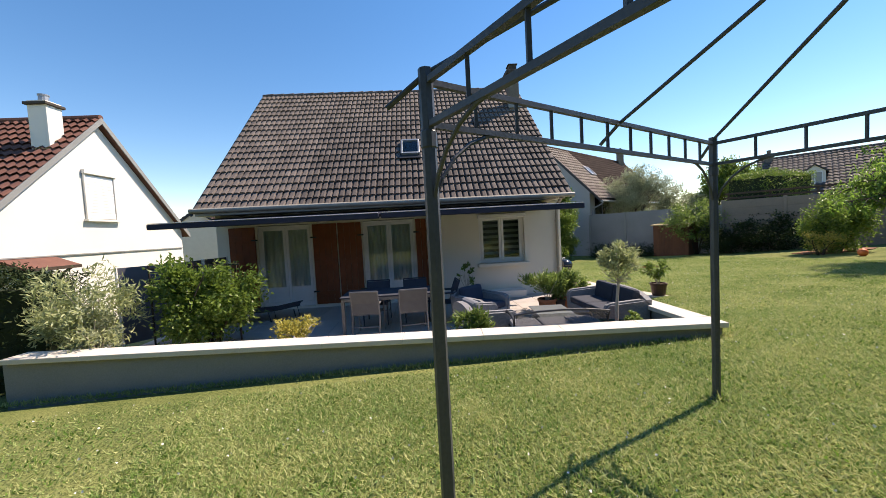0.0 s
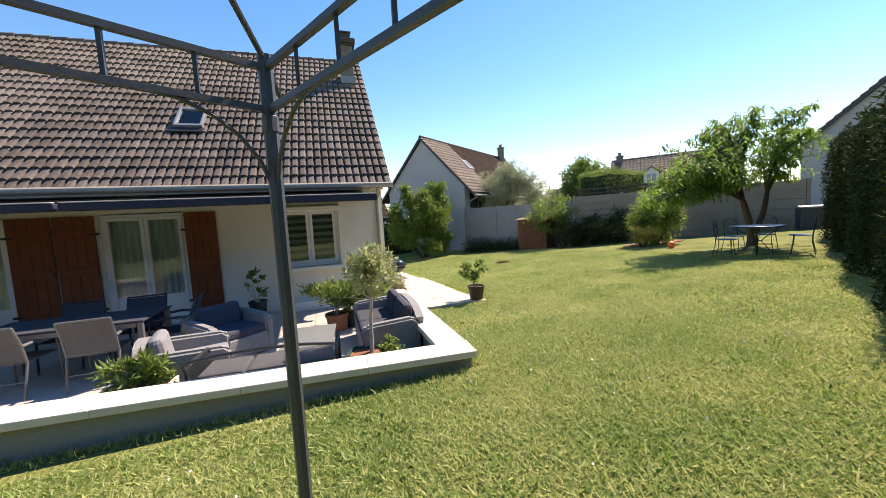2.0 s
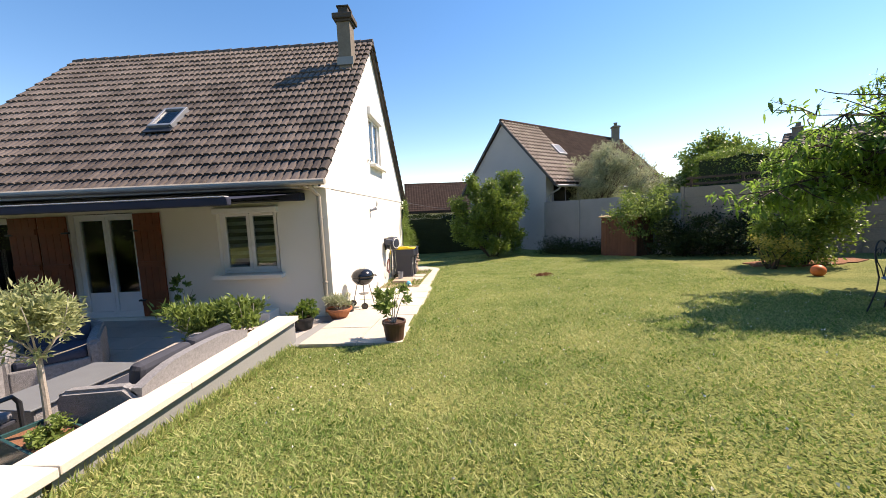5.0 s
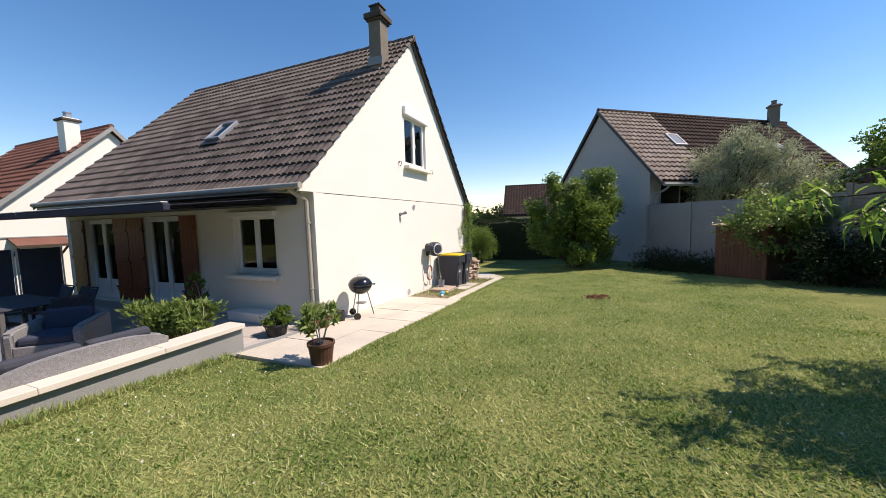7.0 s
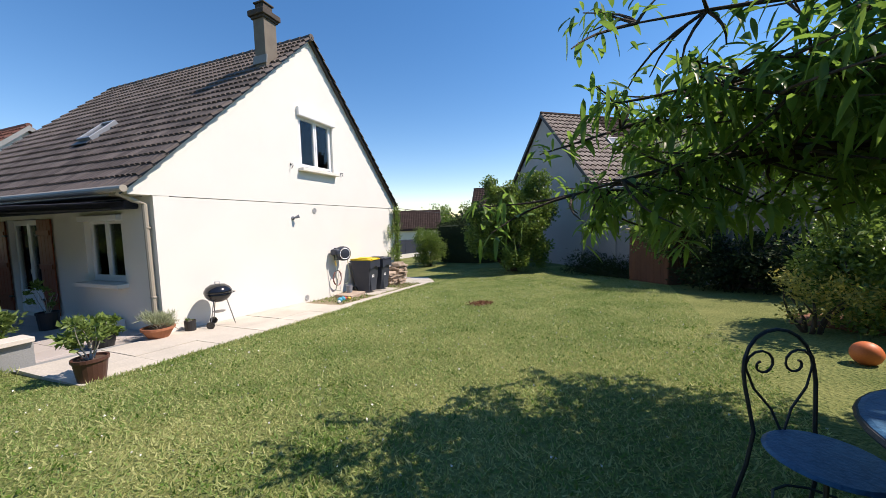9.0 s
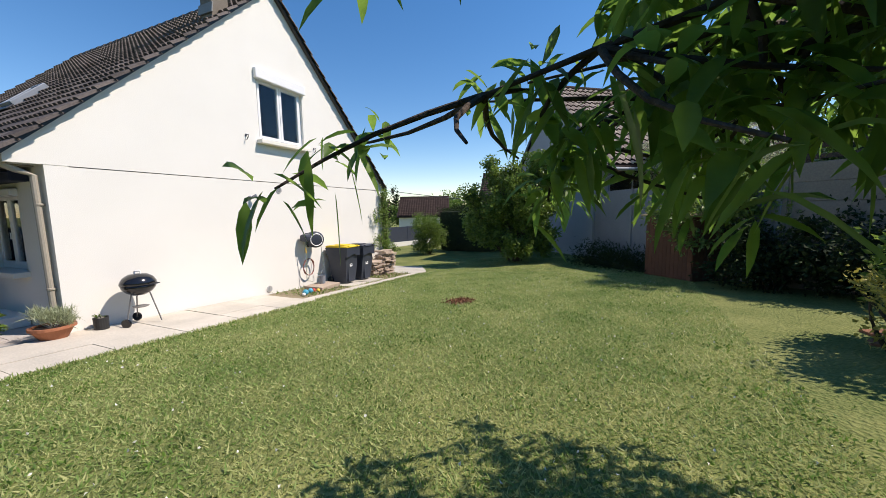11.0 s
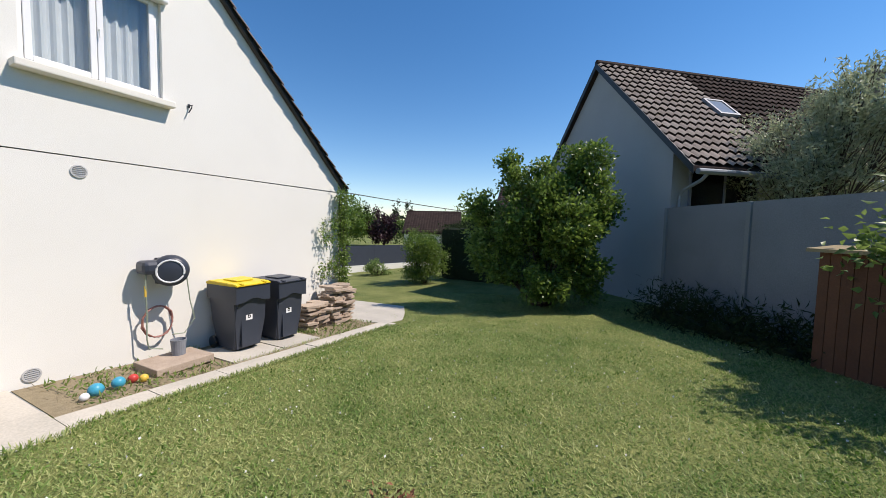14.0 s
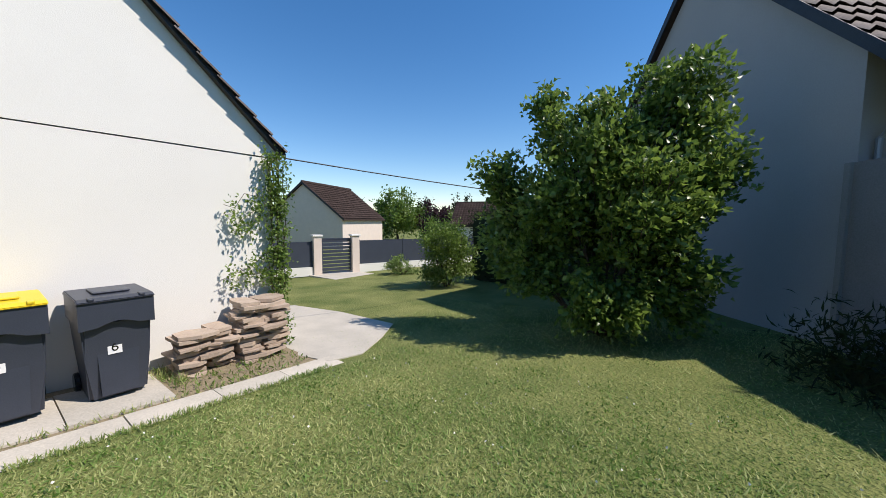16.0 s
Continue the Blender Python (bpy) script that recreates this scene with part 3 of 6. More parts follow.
# ---- terrace, path ----
def wall_run(name, p, q, thick, z0, z1, material, label, category="wall"):
    bm = B()
    p, q = Vector(p), Vector(q)
    d = (q - p)
    L = d.length
    m = Matrix.Translation((p.x, p.y, 0)) @ Matrix.Rotation(math.atan2(d.y, d.x), 4, 'Z')
    box(bm, (L / 2, 0, (z0 + z1) / 2), (L, thick, z1 - z0), m)
    return fixed(name, bm, material, label, category), m, L


PA, PB, PC = (-5.75, 5.12), (3.93, 4.5), (3.8, 8.0)
w1, m1, L1 = wall_run("wall_terrace", PA, PB, 0.2, -1.0, 0.03, M_GREYR, "low grey rendered terrace wall in shade")
w2, m2, L2 = wall_run("wall_terrace_side", (3.8, 4.68), PC, 0.2, -1.0, 0.03, M_GREYR, "low grey rendered terrace side wall")
for wall, m, L in ((w1, m1, L1), (w2, m2, L2)):
    n = int(L / 1.0)
    for i in range(n):
        bm = B()
        box(bm, ((i + 0.5) * L / n + (0.04 if wall is w1 else 0), 0, 0.065), (L / n - 0.0015, 0.34, 0.07), m, 0.008)
        part("coping_stone", bm, M_COPE, wall)
bm = B()
prism(bm, [(-5.6, 5.2), (3.72, 4.6), (3.72, 7.95), (4.4, 7.95), (4.4, 9.7), (-5.6, 9.7)], 'z', -0.6, -0.408)
terrace = fixed("floor_terrace", bm, M_TERR, "grey-beige tiled terrace floor", "terrace")
tile_me = mesh_of("paving_tile", box(B(), (0, 0, 0), (0.592, 0.592, 0.016), None, 0.003), M_TERR)
for i in range(15):
    for j in range(8):
        x, y = -5.25 + i * 0.6, 5.32 + j * 0.6
        if y > 5.2 + 0.3 - (x + 5.6) * 0.064 and x < 3.45:
            ob = new("paving_tile", tile_me)
            ob.parent = terrace
            ob.location = (x, y, -0.405)


def path():
    bm = B()
    n = 24
    for i in range(n):
        y0, y1 = 7.75 + i * 10.6 / n, 7.75 + (i + 1) * 10.6 / n
        vs = []
        for y in (y0, y1):
            for x in (3.8, 5.6):
                vs.append(bm.verts.new((x, y, ground_z(5.6, y) - 0.03)))
        bm.faces.new((vs[0], vs[1], vs[3], vs[2]))
    p = fixed("path", bm, M_GREYR, "concrete path bed along the side wall", "path")
    rnd = random.Random(3)

    def slab(x0, x1, y0, y1):
        b = B()
        g = 0.005
        zs = [ground_z(5.6, y) for y in (y0, y1)]
        t = rnd.uniform(0.0, 0.012)
        top = [b.verts.new((x, y, z + t)) for x, y, z in ((x0 + g, y0 + g, zs[0]), (x1 - g, y0 + g, zs[0]), (x1 - g, y1 - g, zs[1]), (x0 + g, y1 - g, zs[1]))]
        low = [b.verts.new((v.co.x, v.co.y, v.co.z - 0.05)) for v in top]
        b.faces.new(top)
        for k in range(4):
            b.faces.new((top[k], low[k], low[(k + 1) % 4], top[(k + 1) % 4]))
        part("slab", b, M_SLAB, p)
    y = 7.75
    while y < 13.2:
        h = 0.92
        slab(3.92 if y > 9.5 else 4.05, 4.95, y, y + h)
        slab(4.95, 5.72 + rnd.uniform(-.03, .03), y, y + h)
        y += h
    while y < 18.4:
        h = 0.8
        slab(5.2, 5.6, y, y + h)
        y += h
    slab(4.15, 5.1, 15.2, 16.1)
    slab(4.15, 5.1, 16.1, 16.95)
    bm = B()
    rim = [(5.4, 18.75), (5.5, 19.3), (5.0, 20.2), (4.4, 21.1), (2.6, 21.1), (0.8, 20.9), (0.6, 19.2), (2.4, 18.9), (4.0, 18.8), (4.7, 18.6)]
    prism(bm, rim, 'z', -1.6, 0)
    for v in bm.verts:
        if v.co.z > -1:
            v.co.z = ground_z(v.co.x, v.co.y) + 0.02
    fixed("pavement", bm, M_SLAB, "pale concrete pad behind the house corner", "pavement")


path()


# ---- gazebo frame ----
GA, GB = Vector((0.05, 1.44, 0)), Vector((2.44, 2.80, 0))
gu = (GB - GA).normalized()
gv = Vector((gu.y, -gu.x, 0))
GC, GD = GB + gv * 3.0, GA + gv * 3.0


def gazebo():
    g = thing("gazebo_frame", (GA.x, GA.y, ground_z(GA.x, GA.y)), "bare dark grey steel gazebo frame without canopy on the lawn", "gazebo")
    inv = Matrix.Translation(-g.location)
    H1, H2 = 1.93, 2.1

    def add(name, pts, r, sq=False):
        b = B()
        tube(b, [inv @ Vector(p) for p in pts], r, 8, square=sq)
        return part(name, b, M_STEEL, g)
    for p in (GA, GB, GC, GD):
        z = ground_z(p.x, p.y)
        add("post", [(p.x, p.y, z - 0.02), (p.x, p.y, H2 + 0.05)], 0.03)
        b = B()
        box(b, inv @ Vector((p.x, p.y, z + 0.005)), (0.12, 0.12, 0.012))
        part("foot_plate", b, M_STEEL, g)
        b = B()
        lathe(b, [(0.026, 0), (0.034, 0.01), (0.034, 0.07), (0.026, 0.08)], 10, inv @ Matrix.Translation((p.x, p.y, H1 - 0.1)))
        part("collar", b, M_STEEL, g)
    top = (GA + GC) / 2 + Vector((0, 0, 2.88))
    for p, q in ((GA, GB), (GB, GC), (GC, GD), (GD, GA)):
        for h in (H1, H2):
            add("rail", [p + Vector((0, 0, h)), q + Vector((0, 0, h))], 0.012, True)
        n = 11
        for i in range(1, n):
            c = p.lerp(q, i / n)
            add("baluster", [c + Vector((0, 0, H1)), c + Vector((0, 0, H2))], 0.007, True)
        d = (q - p).normalized()
        for e, s in ((p, 1), (q, -1)):
            arc = [e + d * s * 0.42 * (1 - math.cos(k * math.pi / 12)) + Vector((0, 0, H1 - 0.42 + 0.42 * math.sin(k * math.pi / 12))) for k in range(7)]
            add("brace", arc, 0.009)
        mid = (p + q) / 2
        out = (mid - top).normalized() * 0.28
        add("rafter", [mid + Vector((0, 0, H2)) + Vector((out.x, out.y, -0.1)), mid + Vector((0, 0, H2)), top], 0.011)
    for p in (GA, GB, GC, GD):
        out = (p - top).normalized() * 0.3
        add("rafter", [p + Vector((out.x, out.y, H2 - 0.08)), p + Vector((0, 0, H2 + 0.03)), top], 0.012)


gazebo()


# ---- boundary, neighbours ----
M_PALE = mat("pale_grey_render", (0.39, 0.40, 0.415), (0.31, 0.32, 0.33), 0.92, 0.7, 60, 0.25, spec=0.2, amount=0.5)
M_PANEL = mat("grey_panel_concrete", (0.27, 0.28, 0.295), (0.19, 0.2, 0.21), 0.92, 0.9, 45, 0.3, spec=0.2, amount=0.4)
BN = [(11.5, 23.45), (15.2, 16.9), (21.2, 10.2)]
bw, bm_, bL = wall_run("wall_boundary", BN[0], BN[1], 0.12, -1.4, 2.05, M_PANEL, "pale grey panel wall below the neighbour's house")
gw, gm, gL = wall_run("wall_garden", BN[1], BN[2], 0.06, -1.0, 2.2, M_BLOCK, "old grey concrete plank garden wall between posts")
bays = 4
for i in range(bays):
    for j in range(7):
        bm = B()
        box(bm, ((i + 0.5) * gL / bays, 0, -0.45 + (j + 0.5) * 0.385), (gL / bays - 0.13, 0.1 + 0.006 * ((i + j) % 3), 0.375), gm, 0.008)
        part("plank", bm, M_BLOCK, gw)
for i in range(bays + 1):
    bm = B()
    box(bm, (i * gL / bays, 0, 0.7), (0.13, 0.16, 3.16), gm, 0.012)
    part("post", bm, M_BLOCK, gw)
rf = thing("rail_fence", gm @ Matrix.Translation((0.1, 0.25, 2.2)), "weathered wooden rail fence above the garden wall", "fence")
for i in range(4):
    bm = B()
    box(bm, (0.1 + i * 1.55, 0, -0.6), (0.08, 0.06, 2.1), None, 0.006)
    part("post", bm, M_BARK, rf)
for z in (0.16, 0.38):
    bm = B()
    box(bm, (2.4, -0.04, z), (4.9, 0.03, 0.09), None, 0.005)
    part("rail", bm, M_BARK, rf)
for i in range(4):
    bm = B()
    box(bm, (0.05 + i * (bL - 0.1) / 3, -0.03, 0.35), (0.1, 0.16, 3.4), bm_, 0.01)
    part("post", bm, M_GREYR, bw)


def gabled_house(name, m, w, d, eave, ridge, base, wall_mat, roof_mat, label, over=0.3, verge=0.2, tiles=True, fresh_to=-99.0, fresh_mat=None, verge_mat=None):
    """Ridge along local y from 0 to d, gable in the plane y = 0."""
    h = thing(name, m, label, "house")
    bm = B()
    k = (ridge - eave) / (w / 2)
    prism(bm, [(-w / 2, base), (w / 2, base), (w / 2, eave), (0, ridge - 0.1), (-w / 2, eave)], 'y', 0, d)
    part("wall", bm, wall_mat, h)
    bm = B()
    hw = w / 2 + over
    for s in (-1, 1):
        prism(bm, [(0, ridge), (s * hw, ridge - k * hw), (s * hw, ridge - k * hw + 0.13), (0, ridge + 0.13)], 'y', -verge, d + verge)
    roof = part("roof", bm, roof_mat, h)
    if tiles:
        a = math.atan(k)
        L = hw / math.cos(a)
        E, W = 0.36, 0.3
        V, F = [], []
        for s in (-1, 1):
            for r in range(int(L / E) + 1):
                for c in range(int((d + 2 * verge) / W)):
                    u0, u1 = r * E, min((r + 1) * E, L)
                    y0 = -verge + c * W
                    prof = ((0, 0.0), (0.09, 0.07), (0.18, 0.045), (W, 0.0))
                    b0 = len(V)
                    for u, lift in ((u0, 0.0), (u1, 0.065)):
                        for dy, dz in prof:
                            x = s * u * math.cos(a)
                            z = ridge + 0.14 - u * math.sin(a) + lift + dz
                            V.append((x, y0 + dy, z))
                    for i in range(3):
                        q = (b0 + i, b0 + i + 1, b0 + i + 5, b0 + i + 4)
                        F.append(q if s < 0 else q[::-1])
        for fresh, field_mat in ((False, roof_mat), (True, fresh_mat)):
            pick = [f for f in F if (V[f[0]][1] < fresh_to) == fresh]
            if pick:
                ob = new("tile_field", raw_mesh("tile_field", V, pick, field_mat))
                ob.parent = roof
                ob["kind"] = "stuff"
    bm = B()
    for s in (-1, 1):
        prism(bm, [(0, ridge + 0.16), (s * hw, ridge - k * hw + 0.16), (s * hw, ridge - k * hw - 0.06), (0, ridge - 0.06)], 'y', -verge - 0.03, -verge)
    part("verge", bm, verge_mat or M_IRON, h)
    bm = B()
    tube(bm, [(0, -verge, ridge + 0.16), (0, d + verge, ridge + 0.16)], 0.11, 8)
    part("ridge", bm, roof_mat, roof)
    return h, roof, k


# neighbour by the terrace: gable towards the garden
nbL, nbLr, _ = gabled_house("neighbour_house", pose(-11.8, 13.95, 0, 0, 0, 90), 8.2, 9.0, 2.2, 6.2, -1.2, M_WHITE, M_TILER,
                            "white rendered neighbour house with red-brown tiled roof", verge_mat=M_GREYR)
chimney((-12.35, 12.75, 4.9), M_WHITE, "white rendered chimney with a round cowl on the neighbour's roof", 0.58, 1.6, cap_mat=M_SOOT)
# neighbour behind the boundary wall
FH = pose(9.45, 26.1, 0, 0, 0, -52)
fhH, fhR, fk = gabled_house("far_house", FH, 6.8, 14.5, 3.75, 7.25, -1.5, M_PALE, M_TILE2,
                            "pale grey rendered house with brown tiled roof behind the wall", 0.8, 0.15, fresh_to=3.3, fresh_mat=M_TILEF)


# ---- shrubs and trees ----
def limb(bm, a, b, r0, r1, bend=0.12, n=6):
    a, b = Vector(a), Vector(b)
    off = Vector((random.uniform(-1, 1), random.uniform(-1, 1), random.uniform(-.4, .4))) * (b - a).length * bend
    pts = [a.lerp(b, i / n) + off * math.sin(math.pi * i / n) for i in range(n + 1)]
    tube(bm, pts, [r0 + (r1 - r0) * i / n for i in range(n + 1)], 7)
    return pts


def shrub(name, c, r, n, material, label, category="shrub", length=0.09, width=0.05, clumps=60, stems=7, spread=0.22, shell=0.35, droop=0.2, stem_mat=None, group=""):
    """A multi-stemmed shrub standing on the ground; c is the middle of its crown."""
    gz = ground_z(c[0], c[1])
    s = thing(name, (c[0], c[1], gz), label, category, group)
    cz = c[2] - gz
    bm = B()
    for i in range(stems):
        a = 6.283 * i / stems + random.uniform(-.3, .3)
        limb(bm, (0.08 * math.cos(a), 0.08 * math.sin(a), -0.03),
             (r[0] * 0.6 * math.cos(a), r[1] * 0.6 * math.sin(a), cz + r[2] * random.uniform(-.1, .6)), 0.03, 0.008)
    part("branchwork", bm, stem_mat or M_BARK, s)
    p = blob_points(n, (0, 0, cz), r, clumps, spread, shell)
    p = p[p[:, 2] > 0.04]
    leaves("crown", p, material, length, width, s, droop, out=(0, 0, cz * 0.6))
    return s


def lobed_shrub(name, x, y, lobes, material, label, category, length, width, turn=0.0, thick=1.0, more=1.0):
    """A tall shrub of several rounded boughs; a lobe is (across, along, height over ground, half width, half height, leaves)."""
    gz = ground_z(x, y)
    s = thing(name, pose(x, y, gz, 0, 0, turn), label, category)
    bm = B()
    pts = []
    for u, v, z, r, rz, n in lobes:
        top = Vector((u, v, z))
        foot = (0.12 * u, 0.12 * v, -0.04)
        p = limb(bm, foot, top, 0.035 * thick, 0.012 * thick, 0.1, 7)
        m = max(18, int(30 * r * rz * 2))
        n = int(n * more)
        tips = []
        for i in range(m):
            d = RNG.normal(size=3)
            d /= np.linalg.norm(d)
            d *= RNG.uniform(0.45, 1.0)
            e = top + Vector((d[0] * r, d[1] * r, d[2] * rz))
            if e.z < 0.12:
                e.z = 0.12 + abs(e.z) * 0.3
            k = p[random.randint(4, 7)]
            w = limb(bm, k, e, 0.011 * thick, 0.004, 0.1, 4)
            tips += [list(w[2]), list(w[3]), list(w[4]), list(w[4])]
        T = np.array(tips)
        q = T[RNG.integers(0, len(T), n)] + np.clip(RNG.normal(size=(n, 3)), -1.7, 1.7) * 0.115
        pts.append(q[q[:, 2] > 0.05])
    part("branchwork", bm, M_BARK, s)
    leaves("crown", np.concatenate(pts), material, length, width, s, 0.25, out=(0, 0, 0.8))
    return s


def hedge(name, p, q, thick, h, n, material, label, length=0.07, width=0.03, rough=0.06, z0=None, rise=0.0):
    """A clipped hedge along a line; its top climbs by rise towards the far end."""
    p, q = Vector((*p, 0)), Vector((*q, 0))
    d = q - p
    L = d.length
    a = math.atan2(d.y, d.x)
    base = ground_z(p.x, p.y) if z0 is None else z0
    o = thing(name, pose(p.x, p.y, base, 0, 0, math.degrees(a)), label, "hedge")
    # Added dark block behind the leaves; its colour gives the shade in the gaps.
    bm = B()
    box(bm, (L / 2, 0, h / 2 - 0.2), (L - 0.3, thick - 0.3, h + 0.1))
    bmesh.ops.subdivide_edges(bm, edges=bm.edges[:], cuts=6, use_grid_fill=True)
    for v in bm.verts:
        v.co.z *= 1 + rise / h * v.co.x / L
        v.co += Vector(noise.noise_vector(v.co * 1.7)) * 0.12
    part("core", bm, M_HEDGESHADE, o)
    x = RNG.uniform(0, L, n)
    face = RNG.choice(4, n, p=[0.38, 0.22, 0.3, 0.1])
    u = RNG.uniform(0, 1, n)
    x = np.where(face == 3, np.where(RNG.uniform(size=n) < .5, 0, L), x)
    hx = h + rise * x / L
    y = np.where(face == 0, thick / 2, np.where(face == 1, -thick / 2, (u - .5) * thick))
    z = np.where(face == 2, hx, np.where(face == 3, RNG.uniform(0, 1, n), u) * hx)
    swell = 0.09 * np.sin(x * 1.9 + 1.3 * np.sin(z * 1.6)) + 0.06 * np.sin(x * 4.7 + z * 2.9)
    y = np.where(face < 2, y + np.sign(y) * swell, y)
    z = np.where(face == 2, z + swell, z)
    j = np.stack([x, y, z], 1) + np.clip(RNG.normal(size=(n, 3)), -1.8, 1.8) * rough
    j[:, 2] = np.maximum(j[:, 2], 0.03)
    leaves("crown", j, material, length, width, o, -0.2)
    return o


# Shade deep inside a hedge as a near-black green.
M_HEDGESHADE = mat("hedge_inner_shade", (0.03, 0.045, 0.015), (0.015, 0.022, 0.008), 0.95, 6, 40, 0.5)

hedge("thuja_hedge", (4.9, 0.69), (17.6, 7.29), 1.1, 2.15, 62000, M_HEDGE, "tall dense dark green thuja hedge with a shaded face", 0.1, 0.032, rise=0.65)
lobed_shrub("lilac", 8.35, 22.5, [(0.15, 0, 2.4, 1.35, 1.4, 6200), (1.0, 0.1, 4.0, 0.75, 0.8, 2500), (-1.0, 0.1, 3.95, 0.45, 0.75, 1300), (-2.05, 0.0, 3.0, 0.42, 0.6, 600), (-1.8, 0.1, 1.8, 0.6, 0.9, 1300), (-0.05, -0.3, 3.6, 0.65, 0.75, 2000),
                                  (1.5, 0, 2.9, 0.6, 0.9, 2000), (-1.75, 0.1, 2.65, 0.5, 0.6, 750), (-1.25, -0.2, 1.3, 0.8, 0.8, 1900), (1.05, -0.2, 1.1, 0.75, 0.85, 1900),
                                  (-0.15, -0.7, 0.75, 0.8, 0.55, 1700), (0.3, 0.9, 2.2, 1.0, 1.2, 1900), (-0.8, -0.5, 2.4, 0.7, 0.8, 1500), (0.7, -0.7, 2.5, 0.8, 0.9, 1900)],
            M_LEAF2, "large leafy green lilac on the lawn", "shrub", 0.125, 0.078, 11.5, 1.0, 1.35)
shrub("round_shrub", (2.6, 25.6, 0.1), (1.1, 1.05, 1.25), 11000, M_LEAF2, "dense round green shrub near the street", "shrub", 0.1, 0.05, 70, 7, 0.18)
hedge("laurel_hedge", (2.5, 28.0), (8.5, 27.0), 1.3, 2.6, 9000, M_HEDGE, "dark green hedge along the street side", 0.1, 0.05)
shrub("bush", (15.2, 12.05, 0.95), (0.9, 0.9, 1.2), 13000, M_LEAF2, "bushy green shrub in the flower bed", "shrub", 0.1, 0.05, 70, 9)
shrub("climbing_shrub", (14.4, 17.7, 1.35), (1.6, 1.2, 0.95), 9000, M_LIME, "light green climbing shrub hanging over the shed", "shrub", 0.12, 0.07, 60, 7)
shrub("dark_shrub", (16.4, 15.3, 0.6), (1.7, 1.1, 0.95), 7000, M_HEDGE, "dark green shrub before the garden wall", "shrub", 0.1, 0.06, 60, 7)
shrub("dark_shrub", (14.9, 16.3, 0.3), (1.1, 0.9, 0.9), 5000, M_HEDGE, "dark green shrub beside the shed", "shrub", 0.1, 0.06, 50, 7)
lobed_shrub("silver_shrub", 14.6, 23.6, [(0, 0, 3.6, 1.5, 1.5, 9000), (-1.2, 0.3, 4.4, 1.0, 1.1, 5000), (0.7, -0.2, 4.9, 1.0, 1.0, 5000), (-2.3, 0, 3.2, 1.0, 1.2, 5000), (2.2, 0.2, 3.6, 1.1, 1.1, 5500),
                                         (3.3, 0.2, 3.0, 0.9, 0.8, 3200), (-0.2, 0.4, 5.4, 0.6, 0.5, 1500), (1.6, 0.0, 4.5, 0.8, 0.8, 2500)], M_OLIVE, "silvery olive willow behind the wall", "tree", 0.13, 0.038, -52)
hedge("top_hedge", (16.35, 16.9), (19.5, 17.4), 2.0, 3.85, 17000, M_LEAF2, "clipped hedge rising behind the garden wall", 0.09, 0.04, z0=-0.4)
lobed_shrub("walnut", 18.4, 20.6, [(0, 0, 4.0, 1.3, 1.2, 4200), (-1.1, 0, 3.0, 0.9, 1.0, 2400), (1.0, 0.2, 4.4, 0.8, 0.8, 1800), (0.3, 0, 4.9, 0.7, 0.5, 1300)], M_LEAF2, "leafy green tree behind the garden wall", "tree", 0.17, 0.085, -45)


